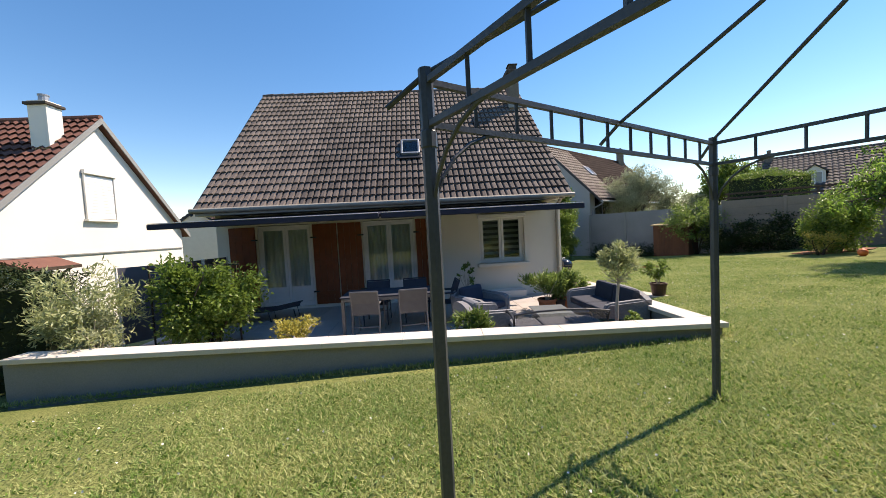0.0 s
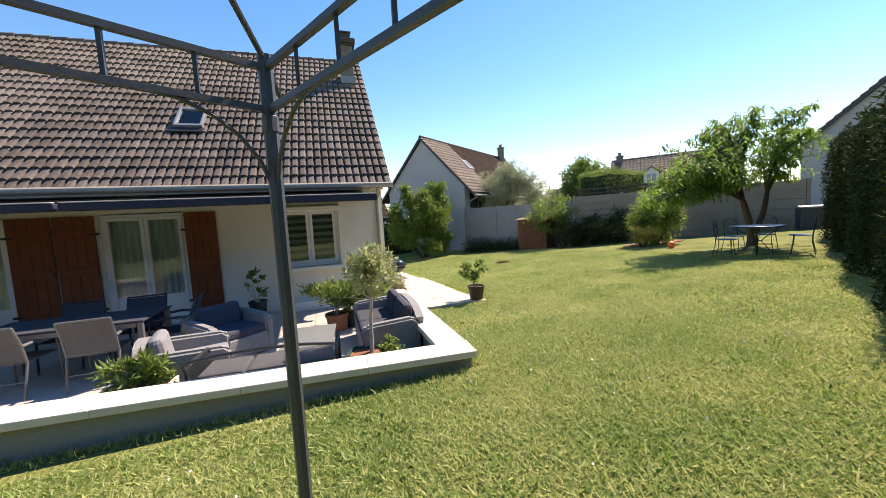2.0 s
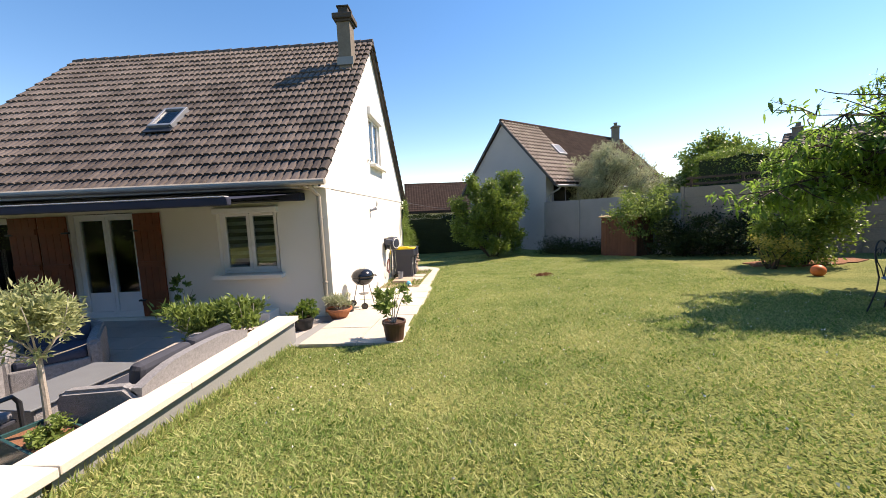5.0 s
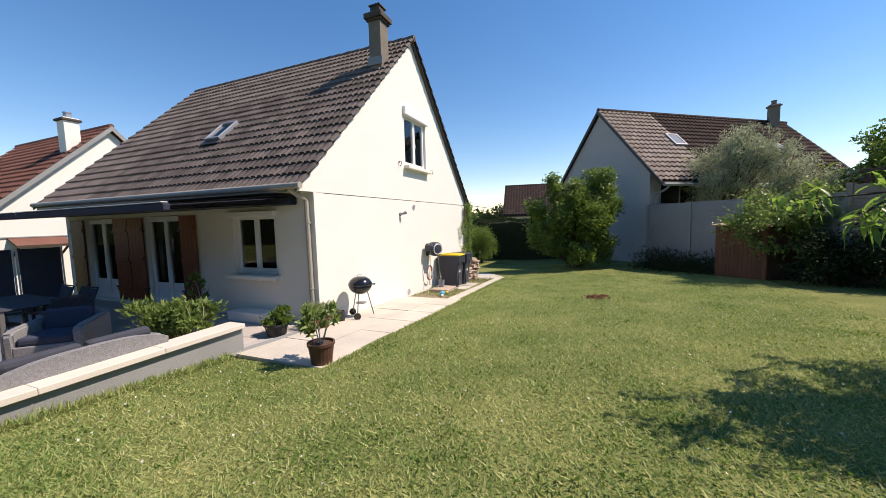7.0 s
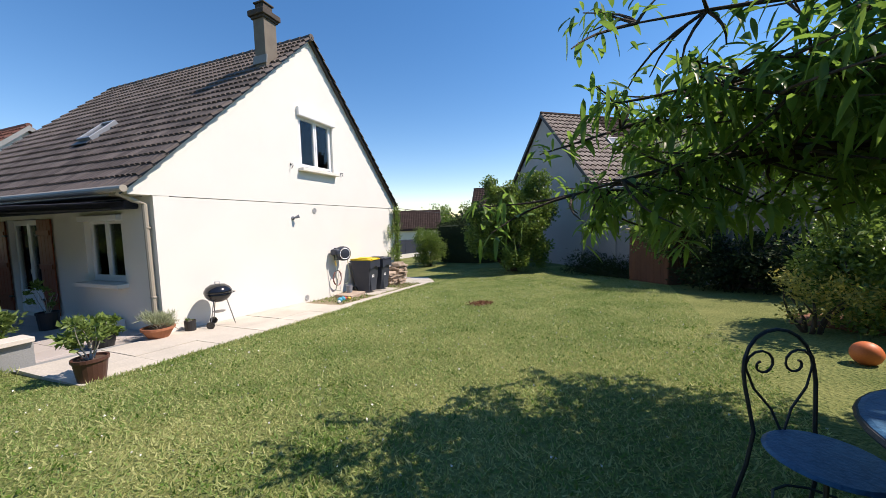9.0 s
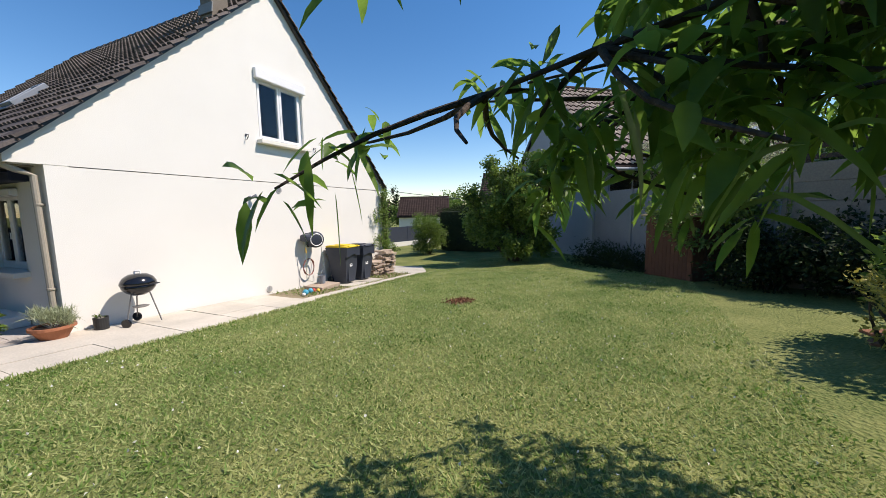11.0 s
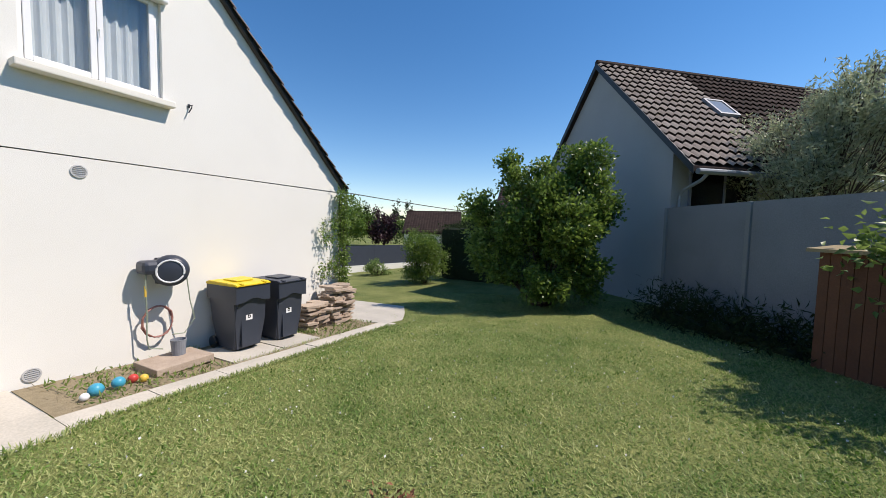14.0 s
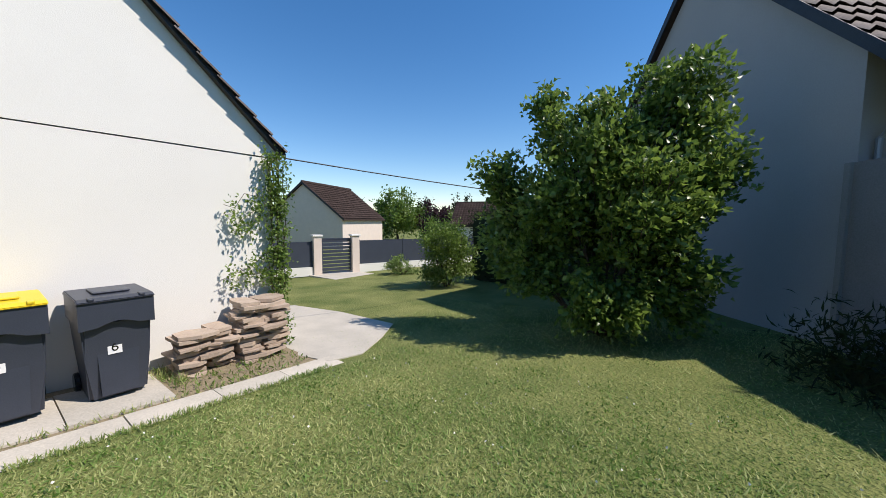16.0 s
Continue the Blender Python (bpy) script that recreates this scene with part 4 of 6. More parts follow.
def peach_tree():
    x, y = 14.85, 8.4
    gz = ground_z(x, y)
    t = thing("peach_tree", (x, y, gz), "spreading peach tree with long drooping leaves over the garden table", "tree")
    bm = B()
    tips = []
    rnd = random.Random(11)
    tube(bm, [(0, 0, -0.05), (0.02, 0.0, 0.14), (0.0, 0.0, 0.3)], [0.16, 0.13, 0.12], 10)
    forks = []
    for fx, fy, fz in ((-0.55, -0.1, 1.35), (-0.1, 0.25, 1.5), (0.3, -0.2, 1.55)):
        limb(bm, (0, 0, 0.24), (fx, fy, fz), 0.085, 0.06, 0.06, 6)
        forks.append(Vector((fx, fy, fz)))
    ends = [(11.2, 8.15, 1.75, 0), (11.5, 8.3, 2.2, 0), (11.8, 8.1, 2.35, 0), (11.35, 8.65, 1.7, 0), (11.8, 8.8, 2.0, 0), (11.55, 8.0, 2.75, 0), (12.25, 7.9, 2.2, 0), (12.6, 8.1, 3.0, 0),
            (12.4, 8.9, 2.4, 0), (12.7, 9.7, 2.1, 1), (13.2, 9.6, 2.8, 1), (13.6, 8.4, 3.7, 1), (14.5, 8.2, 4.05, 1), (15.3, 7.6, 3.4, 2), (15.7, 8.6, 3.3, 2),
            (14.7, 9.5, 3.3, 1), (14.0, 9.2, 3.7, 1), (14.2, 7.0, 3.0, 2), (15.0, 9.3, 2.7, 1), (14.9, 7.4, 3.8, 2), (13.0, 8.4, 3.2, 0)]
    for ex, ey, ez, f in ends:
        e = Vector((ex - x, ey - y, ez - gz))
        fork = forks[f]
        long_one = (e - fork).length > 2.2
        n = 10 if long_one else 7
        rise = 0.35 if long_one else 0.12
        off = Vector((rnd.uniform(-1, 1), rnd.uniform(-1, 1), 0)) * 0.09 * (e - fork).length
        p = [fork.lerp(e, i / n) + (off + Vector((0, 0, rise))) * math.sin(math.pi * i / n) for i in range(n + 1)]
        tube(bm, p, [0.042 - 0.036 * i / n for i in range(n + 1)], 7)
        for k in range(n // 2 - 1, n + 1):
            for _ in range(5):
                q = p[k] + Vector((rnd.gauss(0, .3), rnd.gauss(0, .3), rnd.uniform(-.38, .3)))
                w = limb(bm, p[k], q, 0.011, 0.004, 0.15, 4)
                tips += [w[2], w[3], w[4], w[4]]
    part("trunk", bm, M_BARK, t)
    P = np.array([list(v) for v in tips])
    n = 21000
    pts = P[RNG.integers(0, len(P), n)] + np.clip(RNG.normal(size=(n, 3)), -1.8, 1.8) * 0.05
    # the twigs leave the walked line free
    wx, wy = pts[:, 0] + x, pts[:, 1] + y
    k = np.clip(((wx - 11.8) * -1.1 + (wy - 6.1) * 3.3) / 12.1, 0, 1)
    off = np.hypot(wx - (11.8 - 1.1 * k), wy - (6.1 + 3.3 * k))
    thin = RNG.uniform(size=n) < np.where(wx < 13.3, np.where(pts[:, 2] + gz > 2.4, 0.22, 0.72), 1.0)
    near = np.sqrt((wx - 11.8) ** 2 + (wy - 6.0) ** 2 + (pts[:, 2] + gz - 1.5) ** 2)
    pts = pts[((off > 0.26) | (pts[:, 2] + gz > 1.75)) & (near > 1.5) & thin & (pts[:, 2] > np.where(np.hypot(pts[:, 0], pts[:, 1]) < 1.5, 1.75, 1.2))]
    long_leaves("crown", pts, M_LEAF, 0.15, 0.042, t, 0.35)


peach_tree()


def shed():
    m = pose(12.9, 18.9, ground_z(13, 18.8) - 0.02, 0, 0, -62)
    s = thing("garden_shed", m, "small brown plank garden shed with a felt roof, half overgrown", "shed")
    for i in range(12):
        bm = B()
        box(bm, (0.07 + i * 0.145, 0, 0.86), (0.138, 0.025, 1.72), None, 0.004)
        part("plank", bm, M_WOODSH, s)
        bm = B()
        box(bm, (0.07 + i * 0.145, 1.1, 0.86), (0.138, 0.025, 1.72), None, 0.004)
        part("plank", bm, M_WOODSH, s)
    for i in range(8):
        for x in (0, 1.74):
            bm = B()
            box(bm, (x, 0.07 + i * 0.138, 0.86), (0.025, 0.13, 1.72), None, 0.004)
            part("plank", bm, M_WOODSH, s)
    bm = B()
    prism(bm, [(-0.12, 1.72), (1.26, 1.88), (1.26, 1.93), (-0.12, 1.77)], 'x', -0.1, 1.84)
    part("roof", bm, M_FELT, s)


M_WOODSH = mat("shed_wood", (0.17, 0.07, 0.037), (0.095, 0.04, 0.022), 0.8, 4, 40, 0.2, obj_rand=0.4)
M_FELT = mat("shed_felt", (0.40, 0.32, 0.18), (0.25, 0.19, 0.11), 0.95, 4, 60, 0.4)
shed()
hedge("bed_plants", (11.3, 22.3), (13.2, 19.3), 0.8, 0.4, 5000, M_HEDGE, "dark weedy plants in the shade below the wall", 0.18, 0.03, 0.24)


# ---- more materials ----
M_RATT = mat("grey_rattan", (0.30, 0.30, 0.305), (0.17, 0.17, 0.175), 0.75, 30, 110, 0.8, amount=0.35)
M_CUSH = mat("navy_cushion", (0.055, 0.065, 0.10), (0.035, 0.042, 0.065), 0.9, 8, 120, 0.15)
M_CUSHG = mat("grey_cushion", (0.24, 0.245, 0.265), (0.17, 0.175, 0.19), 0.9, 8, 120, 0.15)
M_ALU = mat("grey_aluminium", (0.22, 0.215, 0.21), (0.16, 0.155, 0.15), 0.45, 8, 80, 0.05, metal=0.4)
M_SLING = mat("taupe_sling", (0.165, 0.16, 0.155), (0.12, 0.115, 0.11), 0.85, 10, 160, 0.2)
M_SLINGD = mat("dark_sling", (0.05, 0.055, 0.075), (0.035, 0.04, 0.05), 0.85, 10, 160, 0.2)
M_TERRA = mat("terracotta", (0.42, 0.17, 0.085), (0.30, 0.11, 0.055), 0.85, 7, 60, 0.2)
M_BROWNPOT = mat("brown_pot", (0.11, 0.05, 0.035), (0.07, 0.032, 0.024), 0.5, 7, 60, 0.1)
M_BLACKPOT = mat("black_pot", (0.03, 0.03, 0.032), (0.02, 0.02, 0.02), 0.5, 7, 60, 0.1)
M_TEAL = mat("teal_glaze", (0.03, 0.10, 0.10), (0.015, 0.05, 0.05), 0.25, 7, 60, 0.1)
M_SOIL = mat("soil", (0.12, 0.07, 0.045), (0.05, 0.032, 0.022), 0.95, 20, 70, 0.9)
M_MULCH = mat("bark_mulch", (0.33, 0.15, 0.08), (0.14, 0.065, 0.035), 0.95, 25, 90, 1.0)
M_BIN = mat("bin_plastic", (0.044, 0.052, 0.072), (0.032, 0.038, 0.053), 0.4, 4, 80, 0.1)
M_BINY = mat("yellow_lid", (0.75, 0.56, 0.02), (0.65, 0.47, 0.015), 0.4, 4, 80, 0.03)
M_ENAM = mat("black_enamel", (0.012, 0.013, 0.016), (0.008, 0.008, 0.01), 0.15, 4, 80, 0.0, spec=0.6)
M_STONE = mat("flat_stone", (0.50, 0.40, 0.31), (0.30, 0.23, 0.175), 0.9, 6, 50, 0.4, obj_rand=0.5)
M_BLUE = mat("blue_mosaic", (0.055, 0.17, 0.30), (0.025, 0.085, 0.17), 0.4, 18, 60, 0.3, amount=0.3)
M_ORANGE = mat("orange_ball", (0.75, 0.20, 0.06), (0.6, 0.14, 0.04), 0.5, 6, 60, 0.02)
M_SLATE = mat("slate_screen", (0.10, 0.105, 0.135), (0.075, 0.08, 0.10), 0.7, 4, 90, 0.1)
M_HOSER = mat("faded_red_hose", (0.36, 0.17, 0.14), (0.25, 0.11, 0.09), 0.6, 8, 60, 0)
M_HOSE = mat("green_hose", (0.32, 0.36, 0.27), (0.22, 0.26, 0.19), 0.6, 8, 60, 0)
M_GREYPL = mat("grey_plastic", (0.24, 0.26, 0.29), (0.19, 0.2, 0.22), 0.5, 8, 60, 0)
M_CYAN = mat("cyan_toy", (0.05, 0.35, 0.5), (0.04, 0.28, 0.4), 0.4, 8, 60, 0)
M_RED = mat("red_toy", (0.6, 0.06, 0.05), (0.5, 0.05, 0.04), 0.4, 8, 60, 0)
M_YELLOW = mat("yellow_toy", (0.75, 0.5, 0.08), (0.65, 0.42, 0.06), 0.4, 8, 60, 0)
M_FLOWER = mat("white_petals", (0.8, 0.8, 0.76), (0.7, 0.7, 0.66), 0.6, 8, 60, 0)
M_FENCE = mat("anthracite_panel", (0.045, 0.055, 0.075), (0.035, 0.042, 0.06), 0.5, 3, 60, 0.05)
M_PILL = mat("pillar_render", (0.72, 0.62, 0.53), (0.62, 0.53, 0.45), 0.9, 3, 60, 0.2)
M_PURPLE = mat("purple_leaf", (0.06, 0.022, 0.03), (0.025, 0.012, 0.016), 0.5, 2, 20, 0, island=0.8, trans=0.2)
M_STRAW = mat("dry_straw", (0.33, 0.27, 0.17), (0.17, 0.135, 0.08), 0.95, 14, 70, 0.6)
FLOOR = -0.397


# ---- terrace furniture ----
def dining_table():
    t = thing("dining_table", (-0.68, 7.07, FLOOR), "dark-topped garden dining table with grey metal legs", "table")
    bm = B()
    box(bm, (0, 0, 0.735), (1.86, 0.9, 0.025), None, 0.006)
    part("tabletop", bm, M_SLINGD, t)
    for x in (-0.88, 0.88):
        for y in (-0.4, 0.4):
            bm = B()
            box(bm, (x, y, 0.362), (0.06, 0.06, 0.72), None, 0.008)
            part("leg", bm, M_ALU, t)
    for y in (-0.43, 0.43):
        bm = B()
        box(bm, (0, y, 0.69), (1.7, 0.03, 0.06), None, 0.006)
        part("apron", bm, M_ALU, t)


def sling_chair(m, frame_mat, sling, label, group):
    c = thing("garden_chair", m, label, "chair", group)
    w = 0.25
    for s in (-1, 1):
        bm = B()
        tube(bm, [(s * w, 0.28, 0), (s * w, 0.26, 0.4), (s * w, 0.24, 0.62)], 0.014)
        part("front_leg", bm, frame_mat, c)
        bm = B()
        tube(bm, [(s * w, -0.3, 0), (s * w, -0.2, 0.42), (s * w, -0.25, 0.66), (s * w, -0.33, 0.87)], 0.014)
        part("back_leg", bm, frame_mat, c)
        bm = B()
        tube(bm, [(s * w, -0.25, 0.63), (s * (w + .01), 0.0, 0.645), (s * w, 0.25, 0.62)], 0.02)
        part("armrest", bm, frame_mat, c)
    bm = B()
    tube(bm, [(-w, -0.33, 0.87), (w, -0.33, 0.87)], 0.014)
    part("top_rail", bm, frame_mat, c)
    bm = B()
    prism(bm, [(0.26, 0.42), (-0.2, 0.41), (-0.2, 0.425), (0.26, 0.435)], 'x', -w + 0.012, w - 0.012)
    part("seat", bm, sling, c)
    bm = B()
    prism(bm, [(-0.2, 0.43), (-0.25, 0.64), (-0.33, 0.85), (-0.318, 0.85), (-0.238, 0.64), (-0.188, 0.43)], 'x', -w + 0.012, w - 0.012)
    part("backrest", bm, sling, c)
    bm = B()
    tube(bm, [(-w, -0.24, 0.2), (w, -0.24, 0.2)], 0.01)
    part("stretcher", bm, frame_mat, c)
    return c


dining_table()
c0 = sling_chair(pose(-1.1, 6.73, FLOOR, 0, 0, -4), M_ALU, M_SLING, "taupe sling garden chair with grey metal frame at the table", "dining chairs")
copy_thing(c0, pose(-0.25, 6.7, FLOOR, 0, 0, 5))
c1 = sling_chair(pose(-1.05, 7.62, FLOOR, 0, 0, 178), M_SLINGD, M_SLINGD, "dark sling garden chair facing the lawn at the table", "dining chairs")
copy_thing(c1, pose(-0.2, 7.62, FLOOR, 0, 0, 184))
copy_thing(c1, pose(0.36, 7.3, FLOOR, 0, 0, 95))


def rattan_seat(m, w, label, name="rattan_armchair", category="armchair", cush=None, cushions=1, depth=0.8, back=0.7):
    """Woven tub seat; local +y is the way it faces."""
    cush = cush or M_CUSH
    s = thing(name, m, label, category)
    bm = B()
    box(bm, (0, 0.02, 0.16), (w - 0.2, depth - 0.06, 0.3), None, 0.02)
    part("base", bm, M_RATT, s)
    for k in (-1, 1):
        bm = B()
        prism(bm, [(-depth / 2, 0.02), (depth / 2 - 0.02, 0.02), (depth / 2, 0.5), (depth / 2 - 0.06, 0.56), (-depth / 2 + 0.1, 0.6), (-depth / 2 - 0.02, 0.5)],
              'x', k * (w / 2 - 0.13), k * w / 2)
        bmesh.ops.bevel(bm, geom=bm.edges[:], offset=0.03, segments=3, affect='EDGES')
        part("arm", bm, M_RATT, s)
    bm = B()
    n = 10
    arc = [(-w / 2 + 0.03 + (w - 0.06) * i / n, back - 0.12 * abs(2 * i / n - 1) ** 3) for i in range(n + 1)]
    prism(bm, [(-w / 2 + 0.03, 0.02)] + arc + [(w / 2 - 0.03, 0.02)], 'y', -depth / 2 - 0.03, -depth / 2 + 0.07)
    bmesh.ops.transform(bm, matrix=Matrix.Shear('XY', 4, (0.0, -0.12)), verts=bm.verts[:])
    bmesh.ops.translate(bm, vec=(0, 0.05, 0), verts=bm.verts[:])
    part("back", bm, M_RATT, s)
    cw = (w - 0.27) / cushions
    for i in range(cushions):
        x = -w / 2 + 0.135 + (i + 0.5) * cw
        bm = B()
        box(bm, (x, 0.07, 0.37), (cw - 0.01, depth - 0.18, 0.13), None, 0.04)
        part("seat_cushion", bm, cush, s)
        bm = B()
        box(bm, (0, 0, 0), (cw - 0.02, 0.14, 0.36), Matrix.Translation((x, -depth / 2 + 0.15, 0.56)) @ Matrix.Rotation(radians(9), 4, 'X'), 0.055)
        part("back_cushion", bm, cush, s)
    return s


rattan_seat(pose(1.0, 5.85, FLOOR, 0, 0, -75), 0.82, "grey woven rattan armchair with grey seat cushion", cush=M_CUSHG)
rattan_seat(pose(1.12, 7.0, FLOOR, 0, 0, 222), 0.92, "grey rattan armchair with dark navy cushions in the awning's shade", cush=M_CUSH)
rattan_seat(pose(3.3, 6.3, FLOOR, 0, 0, 90), 1.6, "grey rattan sofa with dark cushions along the low wall", "rattan_sofa", "sofa", M_SLINGD, 2, 0.76, 0.7)


def coffee_table():
    t = thing("coffee_table", pose(2.28, 6.14, FLOOR, 0, 0, -4), "low grey rattan coffee table with a grey glass top", "table")
    bm = B()
    box(bm, (0, 0, 0.165), (0.56, 0.98, 0.32), None, 0.02)
    part("base", bm, M_RATT, t)
    bm = B()
    box(bm, (0, 0, 0.338), (0.64, 1.06, 0.02), None, 0.005)
    part("top", bm, M_TABTOP, t)


M_NETTING = mat("open_sling_weave", (0.10, 0.10, 0.10), (0.07, 0.07, 0.07), 0.8, 10, 160, 0.1)
veil, clear = M_NETTING.node_tree.nodes.new("ShaderNodeMixShader"), M_NETTING.node_tree.nodes.new("ShaderNodeBsdfTransparent")
veil.inputs[0].default_value = 0.62
M_NETTING.node_tree.links.new(M_NETTING.node_tree.nodes["Principled BSDF"].outputs[0], veil.inputs[1])
M_NETTING.node_tree.links.new(clear.outputs[0], veil.inputs[2])
M_NETTING.node_tree.links.new(veil.outputs[0], M_NETTING.node_tree.nodes["Material Output"].inputs["Surface"])
M_TABTOP = mat("glass_top", (0.22, 0.24, 0.25), (0.18, 0.195, 0.205), 0.16, 4, 80, 0, spec=0.6)
coffee_table()


def bench():
    b = thing("garden_bench", pose(1.95, 5.2, FLOOR, 0, 0, -3), "metal-framed sling garden bench with three grey seat cushions", "bench")
    w = 0.68
    for s in (-1, 1):
        bm = B()
        tube(bm, [(s * w, 0.3, 0), (s * w, 0.3, 0.5), (s * w, 0.26, 0.57), (s * w, -0.1, 0.58), (s * w, -0.28, 0.56), (s * w, -0.34, 0.0)], 0.02)
        part("side_frame", bm, M_IRON, b)
    bm = B()
    tube(bm, [(-w, -0.28, 0.5), (-w, -0.35, 0.64), (-w * .5, -0.36, 0.68), (0, -0.36, 0.69), (w * .5, -0.36, 0.68), (w, -0.35, 0.64), (w, -0.28, 0.5)], 0.016)
    part("back_rail", bm, M_IRON, b)
    bm = B()
    prism(bm, [(-0.2, 0.36), (-0.35, 0.64), (-0.358, 0.64), (-0.21, 0.355)], 'x', -w + 0.02, w - 0.02)
    part("back_sling", bm, M_NETTING, b, "see-through woven back")
    bm = B()
    box(bm, (0, 0.03, 0.34), (2 * w - 0.04, 0.5, 0.03), None, 0.005)
    part("seat", bm, M_SLINGD, b)
    for i in range(3):
        bm = B()
        box(bm, (-0.44 + i * 0.44, 0.05, 0.395), (0.425, 0.46, 0.08), None, 0.03)
        part("cushion", bm, M_CUSHG, b)


bench()


def lounger():
    s = thing("sun_lounger", pose(-3.9, 8.5, FLOOR, 0, 0, 12), "dark folded-flat sun lounger on the terrace by the door", "lounger")
    for y in (-0.28, 0.28):
        bm = B()
        tube(bm, [(-0.9, y, 0.26), (0.3, y, 0.26), (0.9, y, 0.34)], 0.016)
        part("side_rail", bm, M_IRON, s)
    for x in (-0.75, 0.2, 0.75):
        bm = B()
        tube(bm, [(x, -0.28, 0.25), (x + 0.05, -0.28, 0.0), (x + 0.05, 0.28, 0.0), (x, 0.28, 0.25)], 0.012)
        part("leg", bm, M_IRON, s)
    bm = B()
    prism(bm, [(-0.88, 0.265), (0.3, 0.265), (0.88, 0.34), (0.88, 0.352), (0.3, 0.277), (-0.88, 0.277)], 'y', -0.27, 0.27)
    part("sling", bm, M_SLINGD, s)


lounger()


# ---- pots and plants ----
def potted(x, y, z, r, h, pot_mat, label, leaf_mat, crown, n, length, width, flare=0.8, clumps=14, droop=0.1, rim=True, spread=0.25, shell=0.2, stems=6, name="potted_plant"):
    """crown: (height of its middle over the floor, half width, half height)."""
    p = thing(name, (x, y, z), label, "potted plant")
    bm = B()
    prof = [(r * flare, 0), (r, h - (0.04 if rim else 0))]
    if rim:
        prof += [(r * 1.08, h - 0.04), (r * 1.08, h)]
    prof += [(r * 0.95, h), (r * 0.93, h - 0.03)]
    lathe(bm, prof, 20)
    pot = part("pot", bm, pot_mat, p, smooth=False)
    bm = B()
    lathe(bm, [(0.0, h - 0.025), (r * 0.93, h - 0.03)], 20)
    part("soil", bm, M_SOIL, p)
    bm = B()
    ch, cr, cv = crown
    for i in range(stems):
        a = 6.283 * i / stems
        limb(bm, (0.02 * math.cos(a), 0.02 * math.sin(a), h - 0.04), (cr * 0.6 * math.cos(a), cr * 0.6 * math.sin(a), ch + cv * random.uniform(-.2, .6)), 0.009, 0.004, 0.1, 4)
    part("branchwork", bm, M_STEM, p)
    pts = blob_points(n, (0, 0, ch), (cr, cr, cv), clumps, spread, shell)
    pts = pts[pts[:, 2] > h * 0.75]
    leaves("foliage", pts, leaf_mat, length, width, p, droop, out=(0, 0, ch - cv))
    return p


potted(2.66, 7.5, FLOOR, 0.19, 0.3, M_TERRA, "oleander in a terracotta pot on the terrace", M_LIME, (0.6, 0.46, 0.3), 1900, 0.13, 0.03, droop=-0.3)
potted(3.2, 7.75, FLOOR, 0.19, 0.3, M_TERRA, "light green leafy plant with white flowers in a pot", M_LIME, (0.66, 0.36, 0.3), 1300, 0.11, 0.045, droop=-0.2)
potted(2.95, 7.62, FLOOR, 0.16, 0.26, M_BLACKPOT, "bushy oleander between the terrace pots", M_LIME, (0.5, 0.3, 0.25), 800, 0.12, 0.03, droop=-0.2)
potted(1.12, 9.2, FLOOR, 0.17, 0.36, M_BLACKPOT, "sparse shrub in a black pot against the front wall", M_LEAF2, (0.72, 0.28, 0.28), 190, 0.08, 0.05, 0.85, 9, spread=0.12, shell=0.6)
potted(3.6, 8.9, FLOOR, 0.2, 0.22, M_BLACKPOT, "low plant with white-edged leaves in a dark pot by the corner", M_LEAF2, (0.33, 0.24, 0.14), 700, 0.08, 0.05)
potted(4.08, 9.5, ground_z(5.6, 9.5), 0.24, 0.2, M_TERRA, "lavender in a wide terracotta bowl by the downpipe", M_OLIVE, (0.3, 0.24, 0.16), 1400, 0.12, 0.01, 0.62, 20, -0.8)
potted(5.5, 7.92, ground_z(5.5, 7.92) - 0.005, 0.17, 0.31, M_BROWNPOT, "yellow-green shrub in a brown pot at the path corner", M_LIME, (0.62, 0.3, 0.2), 480, 0.1, 0.05, 0.78, 14, spread=0.16, shell=0.5)
potted(4.1, 10.05, ground_z(5.6, 10.05), 0.1, 0.2, M_BLACKPOT, "nearly empty black pot by the side wall", M_LEAF2, (0.2, 0.06, 0.04), 20, 0.05, 0.02, 0.95, 4, rim=False)
potted(-5.25, 5.75, FLOOR, 0.22, 0.4, M_PVC, "tall yellowing bamboo in a white pot", M_STAND, (0.95, 0.72, 0.72), 4600, 0.11, 0.026, 0.8, 60, 0.3, stems=18, spread=0.2, shell=0.25)
potted(-4.95, 5.45, FLOOR, 0.2, 0.36, M_PVC, "leafy variegated bush in a white pot by the low wall", M_OLIVE, (0.7, 0.3, 0.4), 600, 0.11, 0.03, 0.8, 18, 0.2, stems=10)
potted(-2.1, 5.8, FLOOR, 0.2, 0.2, M_BROWNPOT, "low golden-leaved shrub behind the low wall", M_YELL, (0.42, 0.42, 0.17), 1400, 0.06, 0.035, 0.8, 22)


